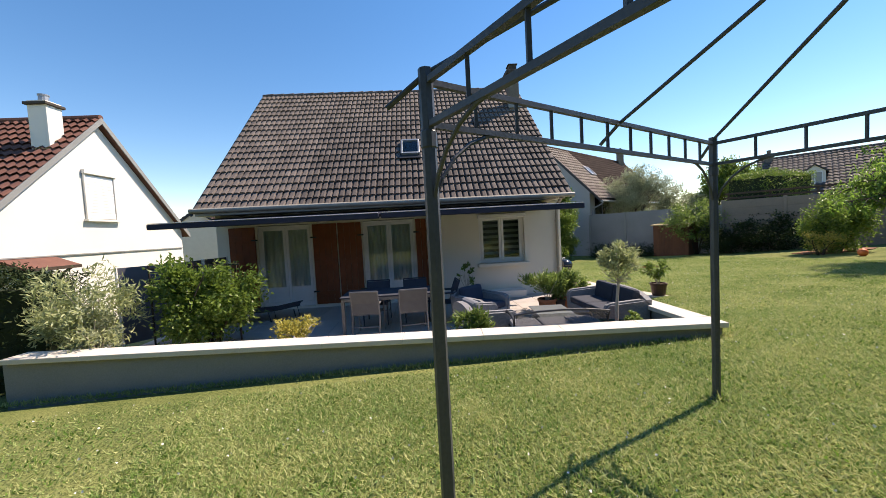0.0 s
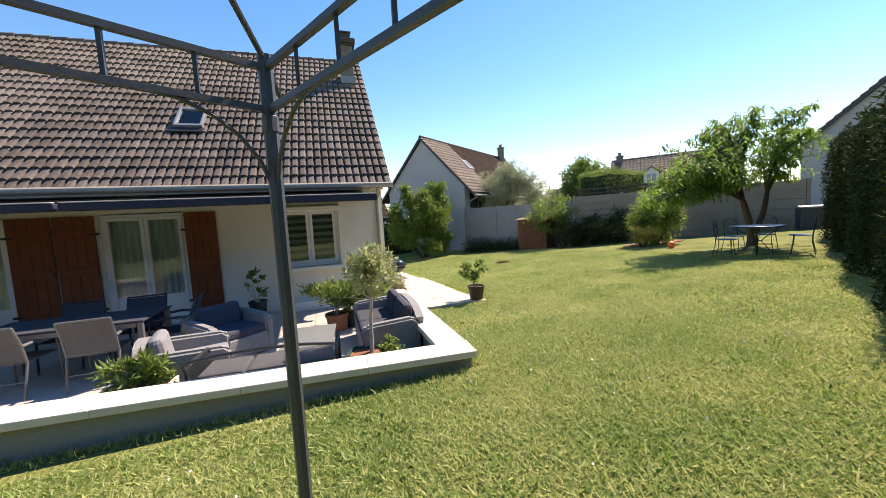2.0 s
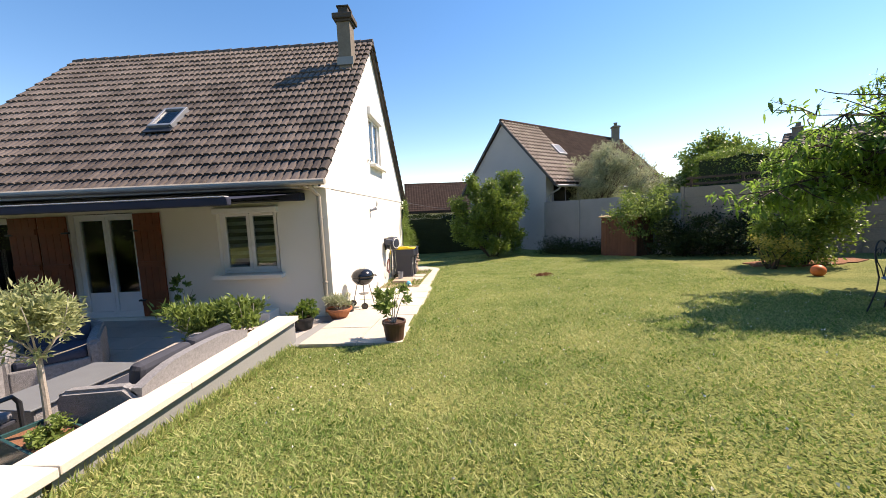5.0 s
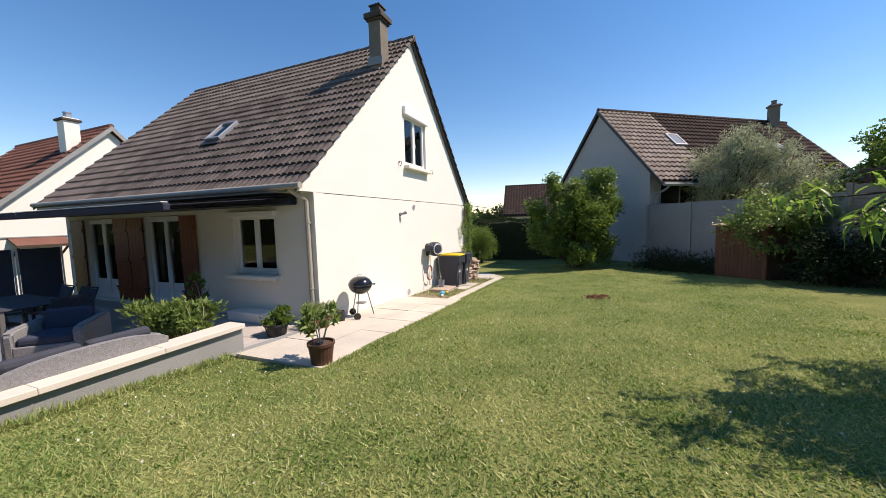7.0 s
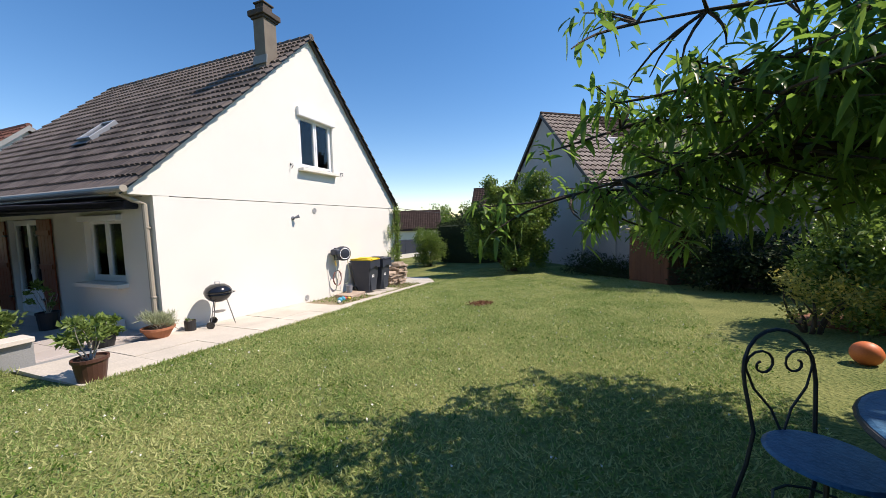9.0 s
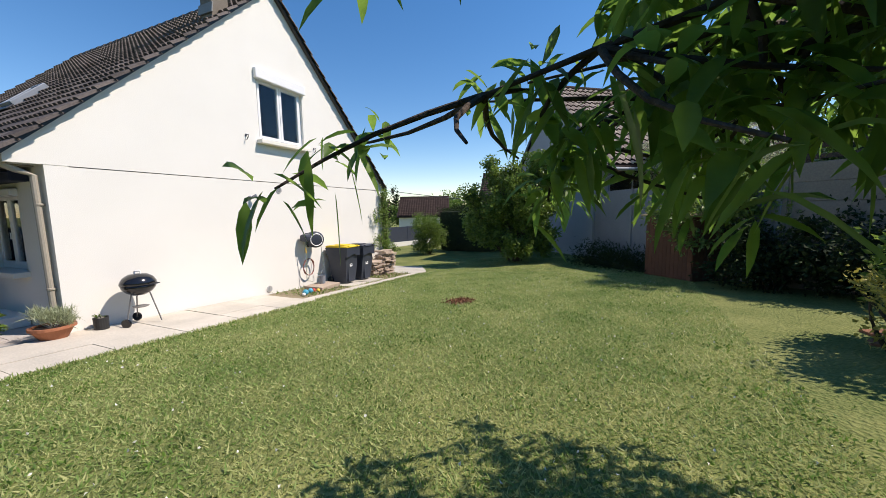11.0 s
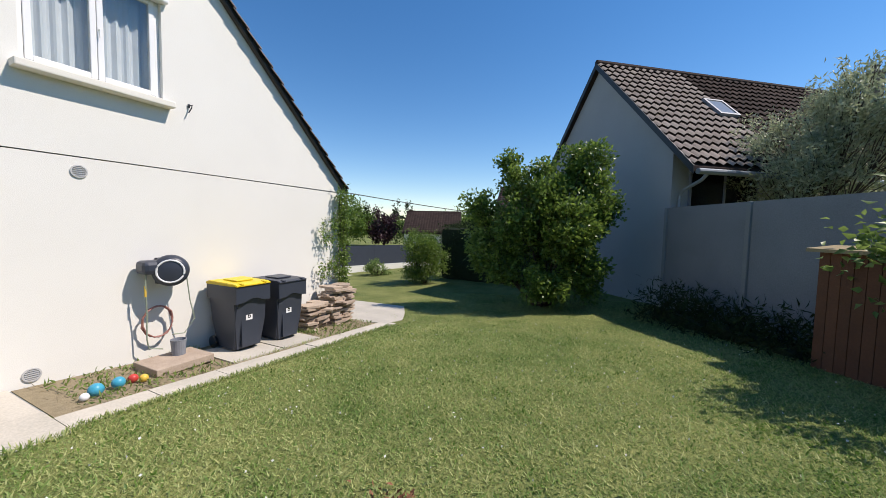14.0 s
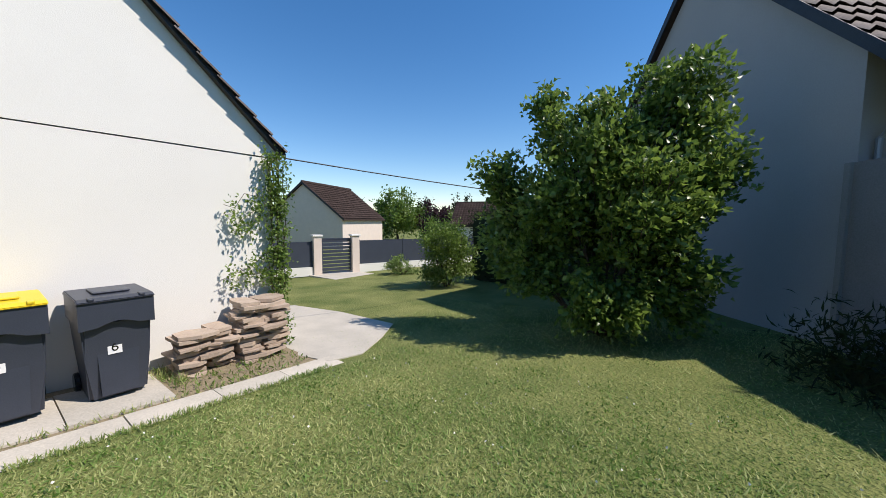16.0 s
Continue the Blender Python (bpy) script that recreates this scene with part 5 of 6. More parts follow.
def box_planter(x, y, z, w, d, h, material, label, rz=0):
    p = thing("planter_box", pose(x, y, z, 0, 0, rz), label, "planter")
    bm = B()
    t = 0.025
    for c, s in (((0, d / 2 - t / 2, h / 2), (w, t, h)), ((0, -d / 2 + t / 2, h / 2), (w, t, h)), ((w / 2 - t / 2, 0, h / 2), (t, d - 2 * t, h)), ((-w / 2 + t / 2, 0, h / 2), (t, d - 2 * t, h))):
        box(bm, c, s, None, 0.006)
    box(bm, (0, 0, 0.02), (w - 2 * t, d - 2 * t, 0.03))
    part("trough", bm, material, p)
    bm = B()
    box(bm, (0, 0, h - 0.05), (w - 2 * t, d - 2 * t, 0.03))
    part("mulch", bm, M_MULCH, p)
    return p


p1 = box_planter(3.06, 5.3, FLOOR, 0.66, 0.36, 0.32, M_TEAL, "teal glazed trough with a standard tree and bark mulch", -20)
bm = B()
tube(bm, [(-0.06, 0.05, 0.27), (-0.05, 0.05, 0.6), (-0.02, 0.04, 0.95)], [0.028, 0.024, 0.021], 8)
for i in range(14):
    a = 6.283 * i / 14
    limb(bm, (-0.02, 0.04, 0.93), (-0.02 + 0.3 * math.cos(a), 0.04 + 0.3 * math.sin(a), 1.22 + 0.25 * math.sin(i * 2.1)), 0.008, 0.003, 0.1, 4)
part("tree_stem", bm, M_STEM, p1)
leaves("tree_crown", blob_points(3000, (-0.02, 0.04, 1.27), (0.28, 0.28, 0.3), 90, 0.16, 0.2), M_STAND, 0.075, 0.022, p1, 0.0, out=(-0.02, 0.04, 1.1))
leaves("herb", blob_points(420, (0.2, -0.02, 0.4), (0.14, 0.14, 0.11), 18, 0.2, 0.3), M_LIME, 0.05, 0.03, p1, 0.0)
p2 = box_planter(0.72, 5.35, FLOOR, 0.6, 0.26, 0.36, M_COPE, "beige planter box with a leafy green plant", -4)
leaves("foliage", blob_points(700, (0, 0, 0.5), (0.3, 0.17, 0.16), 24, 0.22, 0.3), M_LIME, 0.12, 0.03, p2, 0.0, out=(0, 0, 0.3))

bm = B()
span(bm, 1.75, 2.75, 9.3, 9.68, -0.397, -0.2, 0.015)
tagged(part("stone_step", bm, M_WHITE), "low white rendered ledge under the front window", "ledge")


def trellis():
    t = thing("trellis", (-5.2, 6.95, FLOOR), "dark wooden trellis standing over a terrace shrub", "trellis")
    for i in range(5):
        bm = B()
        box(bm, (i * 0.4, 0, 0.77), (0.03, 0.02, 1.54), None, 0.003)
        part("upright", bm, M_BARK, t)
    for z in (0.9, 1.2, 1.48):
        bm = B()
        box(bm, (0.8, -0.02, z), (1.75, 0.018, 0.03), None, 0.003)
        part("rail", bm, M_BARK, t)


trellis()
s = shrub("terrace_shrub", (-4.05, 6.55, 0.33), (0.95, 0.6, 0.82), 10000, M_LEAF2, "leafy dark green shrub climbing a trellis on the terrace", "shrub", 0.09, 0.045, 50, 8)
s.location.z = FLOOR


def screen(x, y, rz):
    s = thing("privacy_screen", pose(x, y, FLOOR, 0, 0, rz), "slate-grey fabric privacy screen at the terrace edge", "screen", "privacy screens")
    for x in (0, 0.85):
        bm = B()
        tube(bm, [(x, 0, 0), (x, 0, 1.55)], 0.02)
        part("pole", bm, M_PVC, s)
    bm = B()
    box(bm, (0.425, 0, 0.8), (0.8, 0.012, 1.46), None, 0.003)
    part("cloth", bm, M_SLATE, s)


screen(-5.75, 6.9, 52)
screen(-5.21, 7.64, 86)
screen(-5.14, 8.55, 86)
hedge("thuja_bush", (-7.6, 5.9), (-5.9, 6.1), 1.0, 1.75, 5000, M_HEDGE, "dark green thuja bush beside the terrace", 0.09, 0.03)


# ---- side path things ----
def kettle_bbq():
    x, y = 4.3, 10.52
    z = ground_z(5.6, y)
    k = thing("kettle_barbecue", pose(x, y, z + 0.005, 0, 0, 25), "black enamel kettle barbecue on three thin legs", "barbecue")
    bm = B()
    lathe(bm, [(0.0, 0.5), (0.1, 0.51), (0.18, 0.56), (0.235, 0.63), (0.25, 0.7)], 24)
    part("bowl", bm, M_ENAM, k, smooth=True)
    bm = B()
    lathe(bm, [(0.256, 0.695), (0.25, 0.74), (0.21, 0.81), (0.13, 0.865), (0.0, 0.88)], 24)
    part("lid", bm, M_ENAM, k, smooth=True)
    bm = B()
    tube(bm, [(-0.05, 0, 0.875), (-0.05, 0, 0.92), (0.05, 0, 0.92), (0.05, 0, 0.875)], 0.011, 6)
    part("lid_handle", bm, M_PVC, k)
    for i in range(3):
        a = 6.283 * i / 3 + 0.4
        bm = B()
        tube(bm, [(0.14 * math.cos(a), 0.14 * math.sin(a), 0.56), (0.27 * math.cos(a), 0.27 * math.sin(a), 0.02 if i == 0 else 0.08)], 0.011, 6)
        part("leg", bm, M_ALU, k)
        if i:
            bm = B()
            lathe(bm, [(0.03, -0.015), (0.075, -0.015), (0.075, 0.015), (0.03, 0.015)], 14, Matrix.Translation((0.28 * math.cos(a), 0.28 * math.sin(a), 0.075)) @ Matrix.Rotation(math.pi / 2, 4, 'X'))
            part("wheel", bm, M_ENAM, k)
    bm = B()
    lathe(bm, [(0.0, 0.3), (0.1, 0.295), (0.12, 0.31)], 16)
    part("ash_tray", bm, M_ALU, k)
    bm = B()
    tube(bm, [(0.25, -0.08, 0.7), (0.31, -0.06, 0.7), (0.31, 0.06, 0.7), (0.25, 0.08, 0.7)], 0.01, 6)
    part("side_handle", bm, M_IRON, k)


kettle_bbq()


def digit(text, size, parent, m, material):
    cu = bpy.data.curves.new("digit", 'FONT')
    cu.body, cu.size, cu.align_x, cu.align_y, cu.extrude = text, size, 'CENTER', 'CENTER', 0.001
    tmp = bpy.data.objects.new("tmp", cu)
    me = bpy.data.meshes.new_from_object(tmp)
    bpy.data.objects.remove(tmp)
    me.materials.append(material)
    ob = new("number", me)
    ob.parent = parent
    ob.matrix_basis = m
    return ob


def wheelie_bin(y, lid_mat, label):
    """Front towards +x, wheels at the house wall."""
    z = ground_z(5.6, y) + 0.012
    b = thing("wheelie_bin", Matrix.LocRotScale((4.03, y, z), None, (1.05, 1.02, 1.08)), label, "bin", "wheelie bins")
    bm = B()
    lo = [(0.12, -0.23), (0.6, -0.24), (0.6, 0.24), (0.12, 0.23)]
    hi = [(0.0, -0.285), (0.7, -0.285), (0.7, 0.285), (0.0, 0.285)]
    rings = []
    for k, zz in ((0, 0.03), (0.5, 0.45), (0.93, 0.8)):
        rings.append([bm.verts.new((a[0] + (c[0] - a[0]) * k, a[1] + (c[1] - a[1]) * k, zz)) for a, c in zip(lo, hi)])
    bm.faces.new(rings[0][::-1])
    bm.faces.new(rings[-1])
    for a, c in zip(rings, rings[1:]):
        for i in range(4):
            bm.faces.new((a[i], a[(i + 1) % 4], c[(i + 1) % 4], c[i]))
    bmesh.ops.bevel(bm, geom=[e for e in bm.edges if abs(e.verts[0].co.z - e.verts[1].co.z) > 0.1], offset=0.035, segments=3, affect='EDGES')
    bmesh.ops.recalc_face_normals(bm, faces=bm.faces[:])
    part("body", bm, M_BIN, b)
    # skirt under the lid with an arched lower edge on the front
    bm = B()
    arch = [(-0.3, 0.76)] + [(-0.16 + 0.32 * i / 8, 0.775 + 0.045 * math.sin(math.pi * i / 8)) for i in range(9)] + [(0.3, 0.76), (0.3, 1.02), (-0.3, 1.02)]
    prism(bm, arch, 'x', 0.68, 0.745)
    span(bm, 0.0, 0.68, -0.3, -0.26, 0.8, 1.02)
    span(bm, 0.0, 0.68, 0.26, 0.3, 0.8, 1.02)
    span(bm, -0.01, 0.03, -0.26, 0.26, 0.8, 1.02)
    part("collar", bm, M_BIN, b)
    bm = B()
    prism(bm, [(-0.02, 1.02), (0.76, 1.02), (0.77, 1.035), (0.7, 1.06), (0.05, 1.075), (-0.02, 1.05)], 'y', -0.305, 0.305)
    bmesh.ops.bevel(bm, geom=bm.edges[:], offset=0.008, segments=2, affect='EDGES')
    lid = part("lid", bm, lid_mat, b)
    bm = B()
    box(bm, (0.36, 0, 1.08), (0.34, 0.3, 0.022), None, 0.009)
    part("lid_panel", bm, lid_mat, lid)
    for yy in (-0.2, 0.2):
        bm = B()
        box(bm, (0.72, yy, 1.055), (0.09, 0.05, 0.03), None, 0.01)
        part("lid_grip", bm, lid_mat, lid)
    for yy in (-0.26, 0.26):
        bm = B()
        lathe(bm, [(0.03, -0.025), (0.09, -0.025), (0.1, -0.015), (0.1, 0.015), (0.09, 0.025), (0.03, 0.025)], 18, Matrix.Translation((0.09, yy, 0.095)) @ Matrix.Rotation(math.pi / 2, 4, 'X'))
        part("wheel", bm, M_ENAM, b)
    bm = B()
    tube(bm, [(0.03, -0.24, 0.92), (-0.07, -0.24, 0.98), (-0.07, 0.24, 0.98), (0.03, 0.24, 0.92)], 0.015, 8)
    part("handle", bm, M_BIN, b)
    bm = B()
    prism(bm, [(-0.15, 0.06), (0.15, 0.06), (0.17, 0.6)] + [(0.17 - 0.34 * i / 8, 0.64 + 0.05 * math.sin(math.pi * i / 8)) for i in range(9)] + [(-0.17, 0.6)], 'x', 0.6, 0.655)
    bmesh.ops.transform(bm, matrix=Matrix.Shear('XY', 4, (0.0, 0.0)), verts=bm.verts[:])
    part("front_panel", bm, M_BIN, b)
    bm = B()
    box(bm, (0.66, -0.03, 0.54), (0.006, 0.115, 0.135))
    plate = part("number_plate", bm, M_PVC, b, "white sticker with a black number")
    digit("6", 0.13, plate, Matrix.Translation((0.6645, -0.03, 0.54)) @ Euler((math.pi / 2, 0, math.pi / 2)).to_matrix().to_4x4(), M_ENAM)


wheelie_bin(15.76, M_BINY, "dark grey wheelie bin with a yellow lid and house number")
wheelie_bin(16.56, M_BIN, "dark grey wheelie bin with a dark lid and house number")


def stone_stack(y0, y1, h, seed):
    """Thin irregular flagstones piled in rough courses."""
    rnd = random.Random(seed)
    s = thing("stone_stack", (4.34, (y0 + y1) / 2, ground_z(5.6, (y0 + y1) / 2) - 0.01), "stack of flat beige paving stones beside the wall", "stone stack", "stone stacks")
    z = 0.0
    L = y1 - y0
    while z < h:
        t = rnd.uniform(0.028, 0.058)
        cut = rnd.choice([1, 2, 2, 2])
        e = rnd.uniform(0.35, 0.65) if cut == 2 else 1.0
        spans = [(-L / 2, -L / 2 + L * e)] + ([(-L / 2 + L * e, L / 2)] if cut == 2 else [])
        for a, b in spans:
            w = (b - a) * rnd.uniform(0.9, 1.12)
            d = rnd.uniform(0.4, 0.56)
            k = rnd.randint(6, 8)
            pts = []
            for i in range(k):
                g = 6.283 * (i + rnd.uniform(-.25, .25)) / k
                c, n = math.cos(g), math.sin(g)
                q = max(abs(c), abs(n))
                f = rnd.uniform(0.86, 1.04) / q
                pts.append((c * f * d / 2, n * f * w / 2))
            bm = B()
            prism(bm, pts, 'z', -t / 2 + 0.002, t / 2 - 0.002)
            m = Matrix.Translation((rnd.uniform(-.07, .08), (a + b) / 2 + rnd.uniform(-.05, .05), z + t / 2)) @ Matrix.Rotation(rnd.uniform(-.15, .15), 4, 'Z') @ Matrix.Rotation(rnd.uniform(-.035, .035), 4, 'Y') @ Matrix.Rotation(rnd.uniform(-.03, .03), 4, 'X')
            bmesh.ops.transform(bm, matrix=m, verts=bm.verts[:])
            part("stone", bm, M_STONE, s)
        z += t


stone_stack(17.15, 17.85, 0.5, 3)
stone_stack(17.88, 18.6, 0.84, 5)


def hose_reel():
    r = thing("hose_reel", (3.9, 14.86, 0.66), "dark grey wall-mounted hose reel with a pale ring, hose hanging down", "hose reel")
    bm = B()
    box(bm, (0.03, 0, -0.02), (0.06, 0.18, 0.4), None, 0.01)
    part("bracket", bm, M_IRON, r)
    bm = B()
    lathe(bm, [(0.0, -0.17), (0.16, -0.17), (0.225, -0.13), (0.235, 0.0), (0.225, 0.13), (0.16, 0.17), (0.0, 0.17)], 28, Matrix.Translation((0.27, 0, 0)) @ Euler((radians(90), 0, radians(62))).to_matrix().to_4x4())
    part("drum", bm, M_BIN, r, smooth=True)
    ringm = Matrix.Translation((0.27, 0, 0)) @ Euler((radians(90), 0, radians(62))).to_matrix().to_4x4()
    for s in (-1, 1):
        bm = B()
        tube(bm, [ringm @ Vector((0.165 * math.cos(k * 0.2618), 0.165 * math.sin(k * 0.2618), s * 0.17)) for k in range(24)], 0.014, 6, True)
        part("ring", bm, M_PVC, r)
    bm = B()
    box(bm, (0.2, -0.2, 0.06), (0.28, 0.34, 0.2), None, 0.06)
    part("guide", bm, M_BIN, r)
    g = ground_z(5.6, 14.8) - 0.66
    bm = B()
    tube(bm, [(0.24, -0.3, 0.03), (0.25, -0.32, -0.2), (0.22, -0.3, -0.6), (0.2, -0.3, -1.0), (0.15, -0.26, -1.15), (0.2, -0.1, -1.2)], 0.01, 8)
    part("hose", bm, M_HOSE, r)
    bm = B()
    tube(bm, [(0.3, 0.2, -0.12), (0.3, 0.24, -0.5), (0.3, 0.3, -0.8), (0.3, 0.15, -1.0), (0.3, -0.02, -0.98)], 0.009, 8)
    part("hose_tail", bm, M_HOSE, r)
    bm = B()
    tube(bm, [(0.12 + 0.02 * math.sin(k), -0.12 + (0.2 + 0.01 * math.sin(k * .7)) * math.cos(k * 0.55), -0.78 + 0.24 * math.sin(k * 0.55)) for k in range(36)], 0.011, 6)
    part("hose_coil", bm, M_HOSER, r, "faded red hose hung in loops")
    bm = B()
    tube(bm, [(0.24, -0.32, -0.2), (0.24, -0.32, -0.36)], 0.016, 8)
    part("nozzle", bm, M_YELLOW, r)


hose_reel()
g14 = ground_z(5.6, 14.75)
bm = B()
box(bm, (4.5, 14.72, g14 + 0.05), (0.62, 0.75, 0.11), None, 0.012)
tagged(part("stone_slab", bm, M_STONE), "sandy stone slab lying under the hose reel", "slab")
bm = B()
lathe(bm, [(0.085, 0), (0.1, 0.22), (0.104, 0.22), (0.104, 0.23), (0.094, 0.23), (0.08, 0.02), (0, 0.02)], 20)
bk = tagged(part("bucket", bm, M_GREYPL), "small grey plastic bucket on the stone slab", "bucket")
bk.location = (4.4, 14.82, g14 + 0.106)


def toy(x, y, r, material, label, name="toy_ball"):
    bm = B()
    bmesh.ops.create_uvsphere(bm, u_segments=16, v_segments=10, radius=r)
    o = tagged(part(name, bm, material, smooth=True), label, "toy", "garden toys")
    o.location = (x, y, ground_z(5.6, y) + r - 0.015)


toy(4.86, 13.72, 0.075, M_CYAN, "pale blue toy ball by the path")
toy(4.8, 13.95, 0.07, M_CYAN, "turquoise toy ball by the path")
toy(4.74, 14.12, 0.055, M_RED, "red toy ball by the path")
toy(4.82, 14.2, 0.05, M_YELLOW, "small yellow toy ball by the path")
toy(4.92, 13.6, 0.045, M_PVC, "small white toy ball by the path")
bm = B()
bmesh.ops.create_uvsphere(bm, u_segments=24, v_segments=16, radius=0.125)
o = tagged(part("ball", bm, M_ORANGE, smooth=True), "orange spotted play ball lying on the grass", "ball")
o.location = (14.05, 10.4, ground_z(14.05, 10.4) + 0.115)
bm = B()
span(bm, 3.92, 5.18, 13.3, 18.7, -1.2, -1.0)
for v in bm.verts:
    v.co.z = (ground_z(5.6, v.co.y) - 0.02) if v.co.z > -1.1 else -1.3
fixed("soil_strip", bm, M_STRAW, "bare straw-littered earth strip along the wall", "soil")
bm = B()
bmesh.ops.create_circle(bm, cap_ends=True, radius=0.24, segments=20)
bmesh.ops.subdivide_edges(bm, edges=bm.edges[:], cuts=3)
for v in bm.verts:
    r = v.co.length
    v.co.x *= 1 + 0.3 * noise.noise(v.co * 3)
    v.co.z = 0.035 * max(0, 1 - (r / 0.24) ** 2) + 0.02 * noise.noise(v.co * 9) - (0.02 if r > .22 else 0)
o = tagged(part("leaf_litter", bm, M_MULCH), "small heap of dry brown litter on the lawn", "litter", kind="stuff")
o.location = (9.06, 13.6, ground_z(9.06, 13.6))
P = np.stack([RNG.normal(9.06, 0.13, 420), RNG.normal(13.6, 0.13, 420), np.zeros(420)], 1)
P[:, 2] = ground_np(P[:, 0], P[:, 1]) + 0.03
leaves("litter_pieces", P, M_MULCH, 0.06, 0.03, None, 0.0, "dry brown leaf pieces on the lawn")["category"] = "litter"


# wall fittings
M_VENT = mat("pale_vent_plastic", (0.50, 0.50, 0.49), (0.42, 0.42, 0.41), 0.6, 8, 60, 0.02)


def wall_vent(y, z):
    v = thing("wall_vent", (3.9, y, z), "round grey ventilation grille on the side wall", "vent", "wall vents")
    bm = B()
    lathe(bm, [(0.075, 0), (0.085, 0.006), (0.085, 0.014), (0.07, 0.016), (0.065, 0.006), (0, 0.006)], 20, Matrix.Rotation(math.pi / 2, 4, 'Y'))
    part("rim", bm, M_VENT, v)
    for i in range(5):
        bm = B()
        box(bm, (0.012, 0, -0.05 + i * 0.025), (0.008, 0.12, 0.008))
        part("slat", bm, M_VENT, v)


wall_vent(13.97, 2.02)
wall_vent(13.47, -0.5)
lm = thing("wall_lamp", (3.9, 13.1, 1.8), "small grey spot lamp on the side wall", "lamp")
bm = B()
lathe(bm, [(0.05, 0), (0.05, 0.03), (0.02, 0.03)], 12, Matrix.Rotation(math.pi / 2, 4, 'Y'))
part("base", bm, M_GREYPL, lm)
bm = B()
tube(bm, [(0.03, 0, 0), (0.1, 0.03, 0.02), (0.16, 0.08, 0.05)], [0.02, 0.035, 0.05], 10)
part("head", bm, M_GREYPL, lm)
for y in (13.12, 15.3):
    h = thing("shutter_hook", (3.92, y, 3.22), "small dark iron shutter hook on the gable", "hook", "gable hooks")
    bm = B()
    tube(bm, [(0, 0, 0.04), (0.06, 0.02, 0.05), (0.08, 0.0, 0.0), (0.05, -0.03, -0.08)], 0.01, 6)
    part("bar", bm, M_IRON, h)
    bm = B()
    box(bm, (0.005, 0, 0.04), (0.012, 0.03, 0.06))
    part("plate", bm, M_IRON, h)


def vine():
    z0 = ground_z(5.6, 18.7)
    v = thing("climbing_vine", (4.0, 18.7, z0 - 0.02), "green climbing plant running up the house corner", "climber")
    bm = B()
    tips = []
    rnd = random.Random(5)
    for i in range(7):
        pts = []
        y = rnd.uniform(-0.1, 0.15)
        for k in range(9):
            pts.append((0.03 + 0.06 * rnd.random(), y + rnd.uniform(-.06, .06), k * 0.38 + 0.02))
        tube(bm, pts, 0.008, 5)
        tips += pts
    for i in range(5):
        z = rnd.uniform(1.2, 2.7)
        L = rnd.uniform(0.3, 1.0)
        pts = [(0.03, -L * k / 5, z - 0.12 * k * rnd.random()) for k in range(6)]
        tube(bm, pts, 0.004, 4)
        tips += pts[::2]
    part("branchwork", bm, M_BARK, v)
    P = np.array(tips)
    n = 3400
    q = P[RNG.integers(0, len(P), n)] + RNG.normal(size=(n, 3)) * np.array([0.06, 0.06, 0.11])
    q[:, 0] = np.abs(q[:, 0]) + 0.015
    q = q[(q[:, 2] > 0.03)]
    leaves("foliage", q, M_LEAF2, 0.07, 0.04, v, 0.3)


vine()
bm = B()
tube(bm, [(4.0 + 5.4 * k / 14, 18.95 + 19.9 * k / 14, 2.22 - 0.13 * k / 14 - 0.006 * k * (14 - k)) for k in range(0, 15)], 0.012, 5)
tagged(part("overhead_cable", bm, M_IRON), "dark overhead cable running from the house corner", "cable")


# ---- garden table and chairs ----
def garden_table():
    x, y = 12.66, 6.98
    t = thing("garden_table", (x, y, ground_z(x, y)), "round wrought-iron garden table with a blue mosaic top", "table")
    bm = B()
    lathe(bm, [(0, 0.7), (0.5, 0.7), (0.52, 0.71), (0.52, 0.73), (0.505, 0.735), (0, 0.735)], 36)
    part("top", bm, M_BLUE, t)
    bm = B()
    tube(bm, [(0.52 * math.cos(k * 0.1745), 0.52 * math.sin(k * 0.1745), 0.715) for k in range(36)], 0.014, 6, True)
    part("rim", bm, M_IRON, t)
    for i in range(4):
        a = math.pi / 2 * i + 0.5
        c, s = math.cos(a), math.sin(a)
        bm = B()
        tube(bm, [(r * c, r * s, z) for r, z in ((0.42, 0.69), (0.2, 0.5), (0.07, 0.36), (0.2, 0.18), (0.42, 0.0))], 0.012, 6)
        part("leg", bm, M_IRON, t)
    bm = B()
    tube(bm, [(0.1 * math.cos(k * 0.5236), 0.1 * math.sin(k * 0.5236), 0.36) for k in range(12)], 0.008, 6, True)
    part("ring", bm, M_IRON, t)


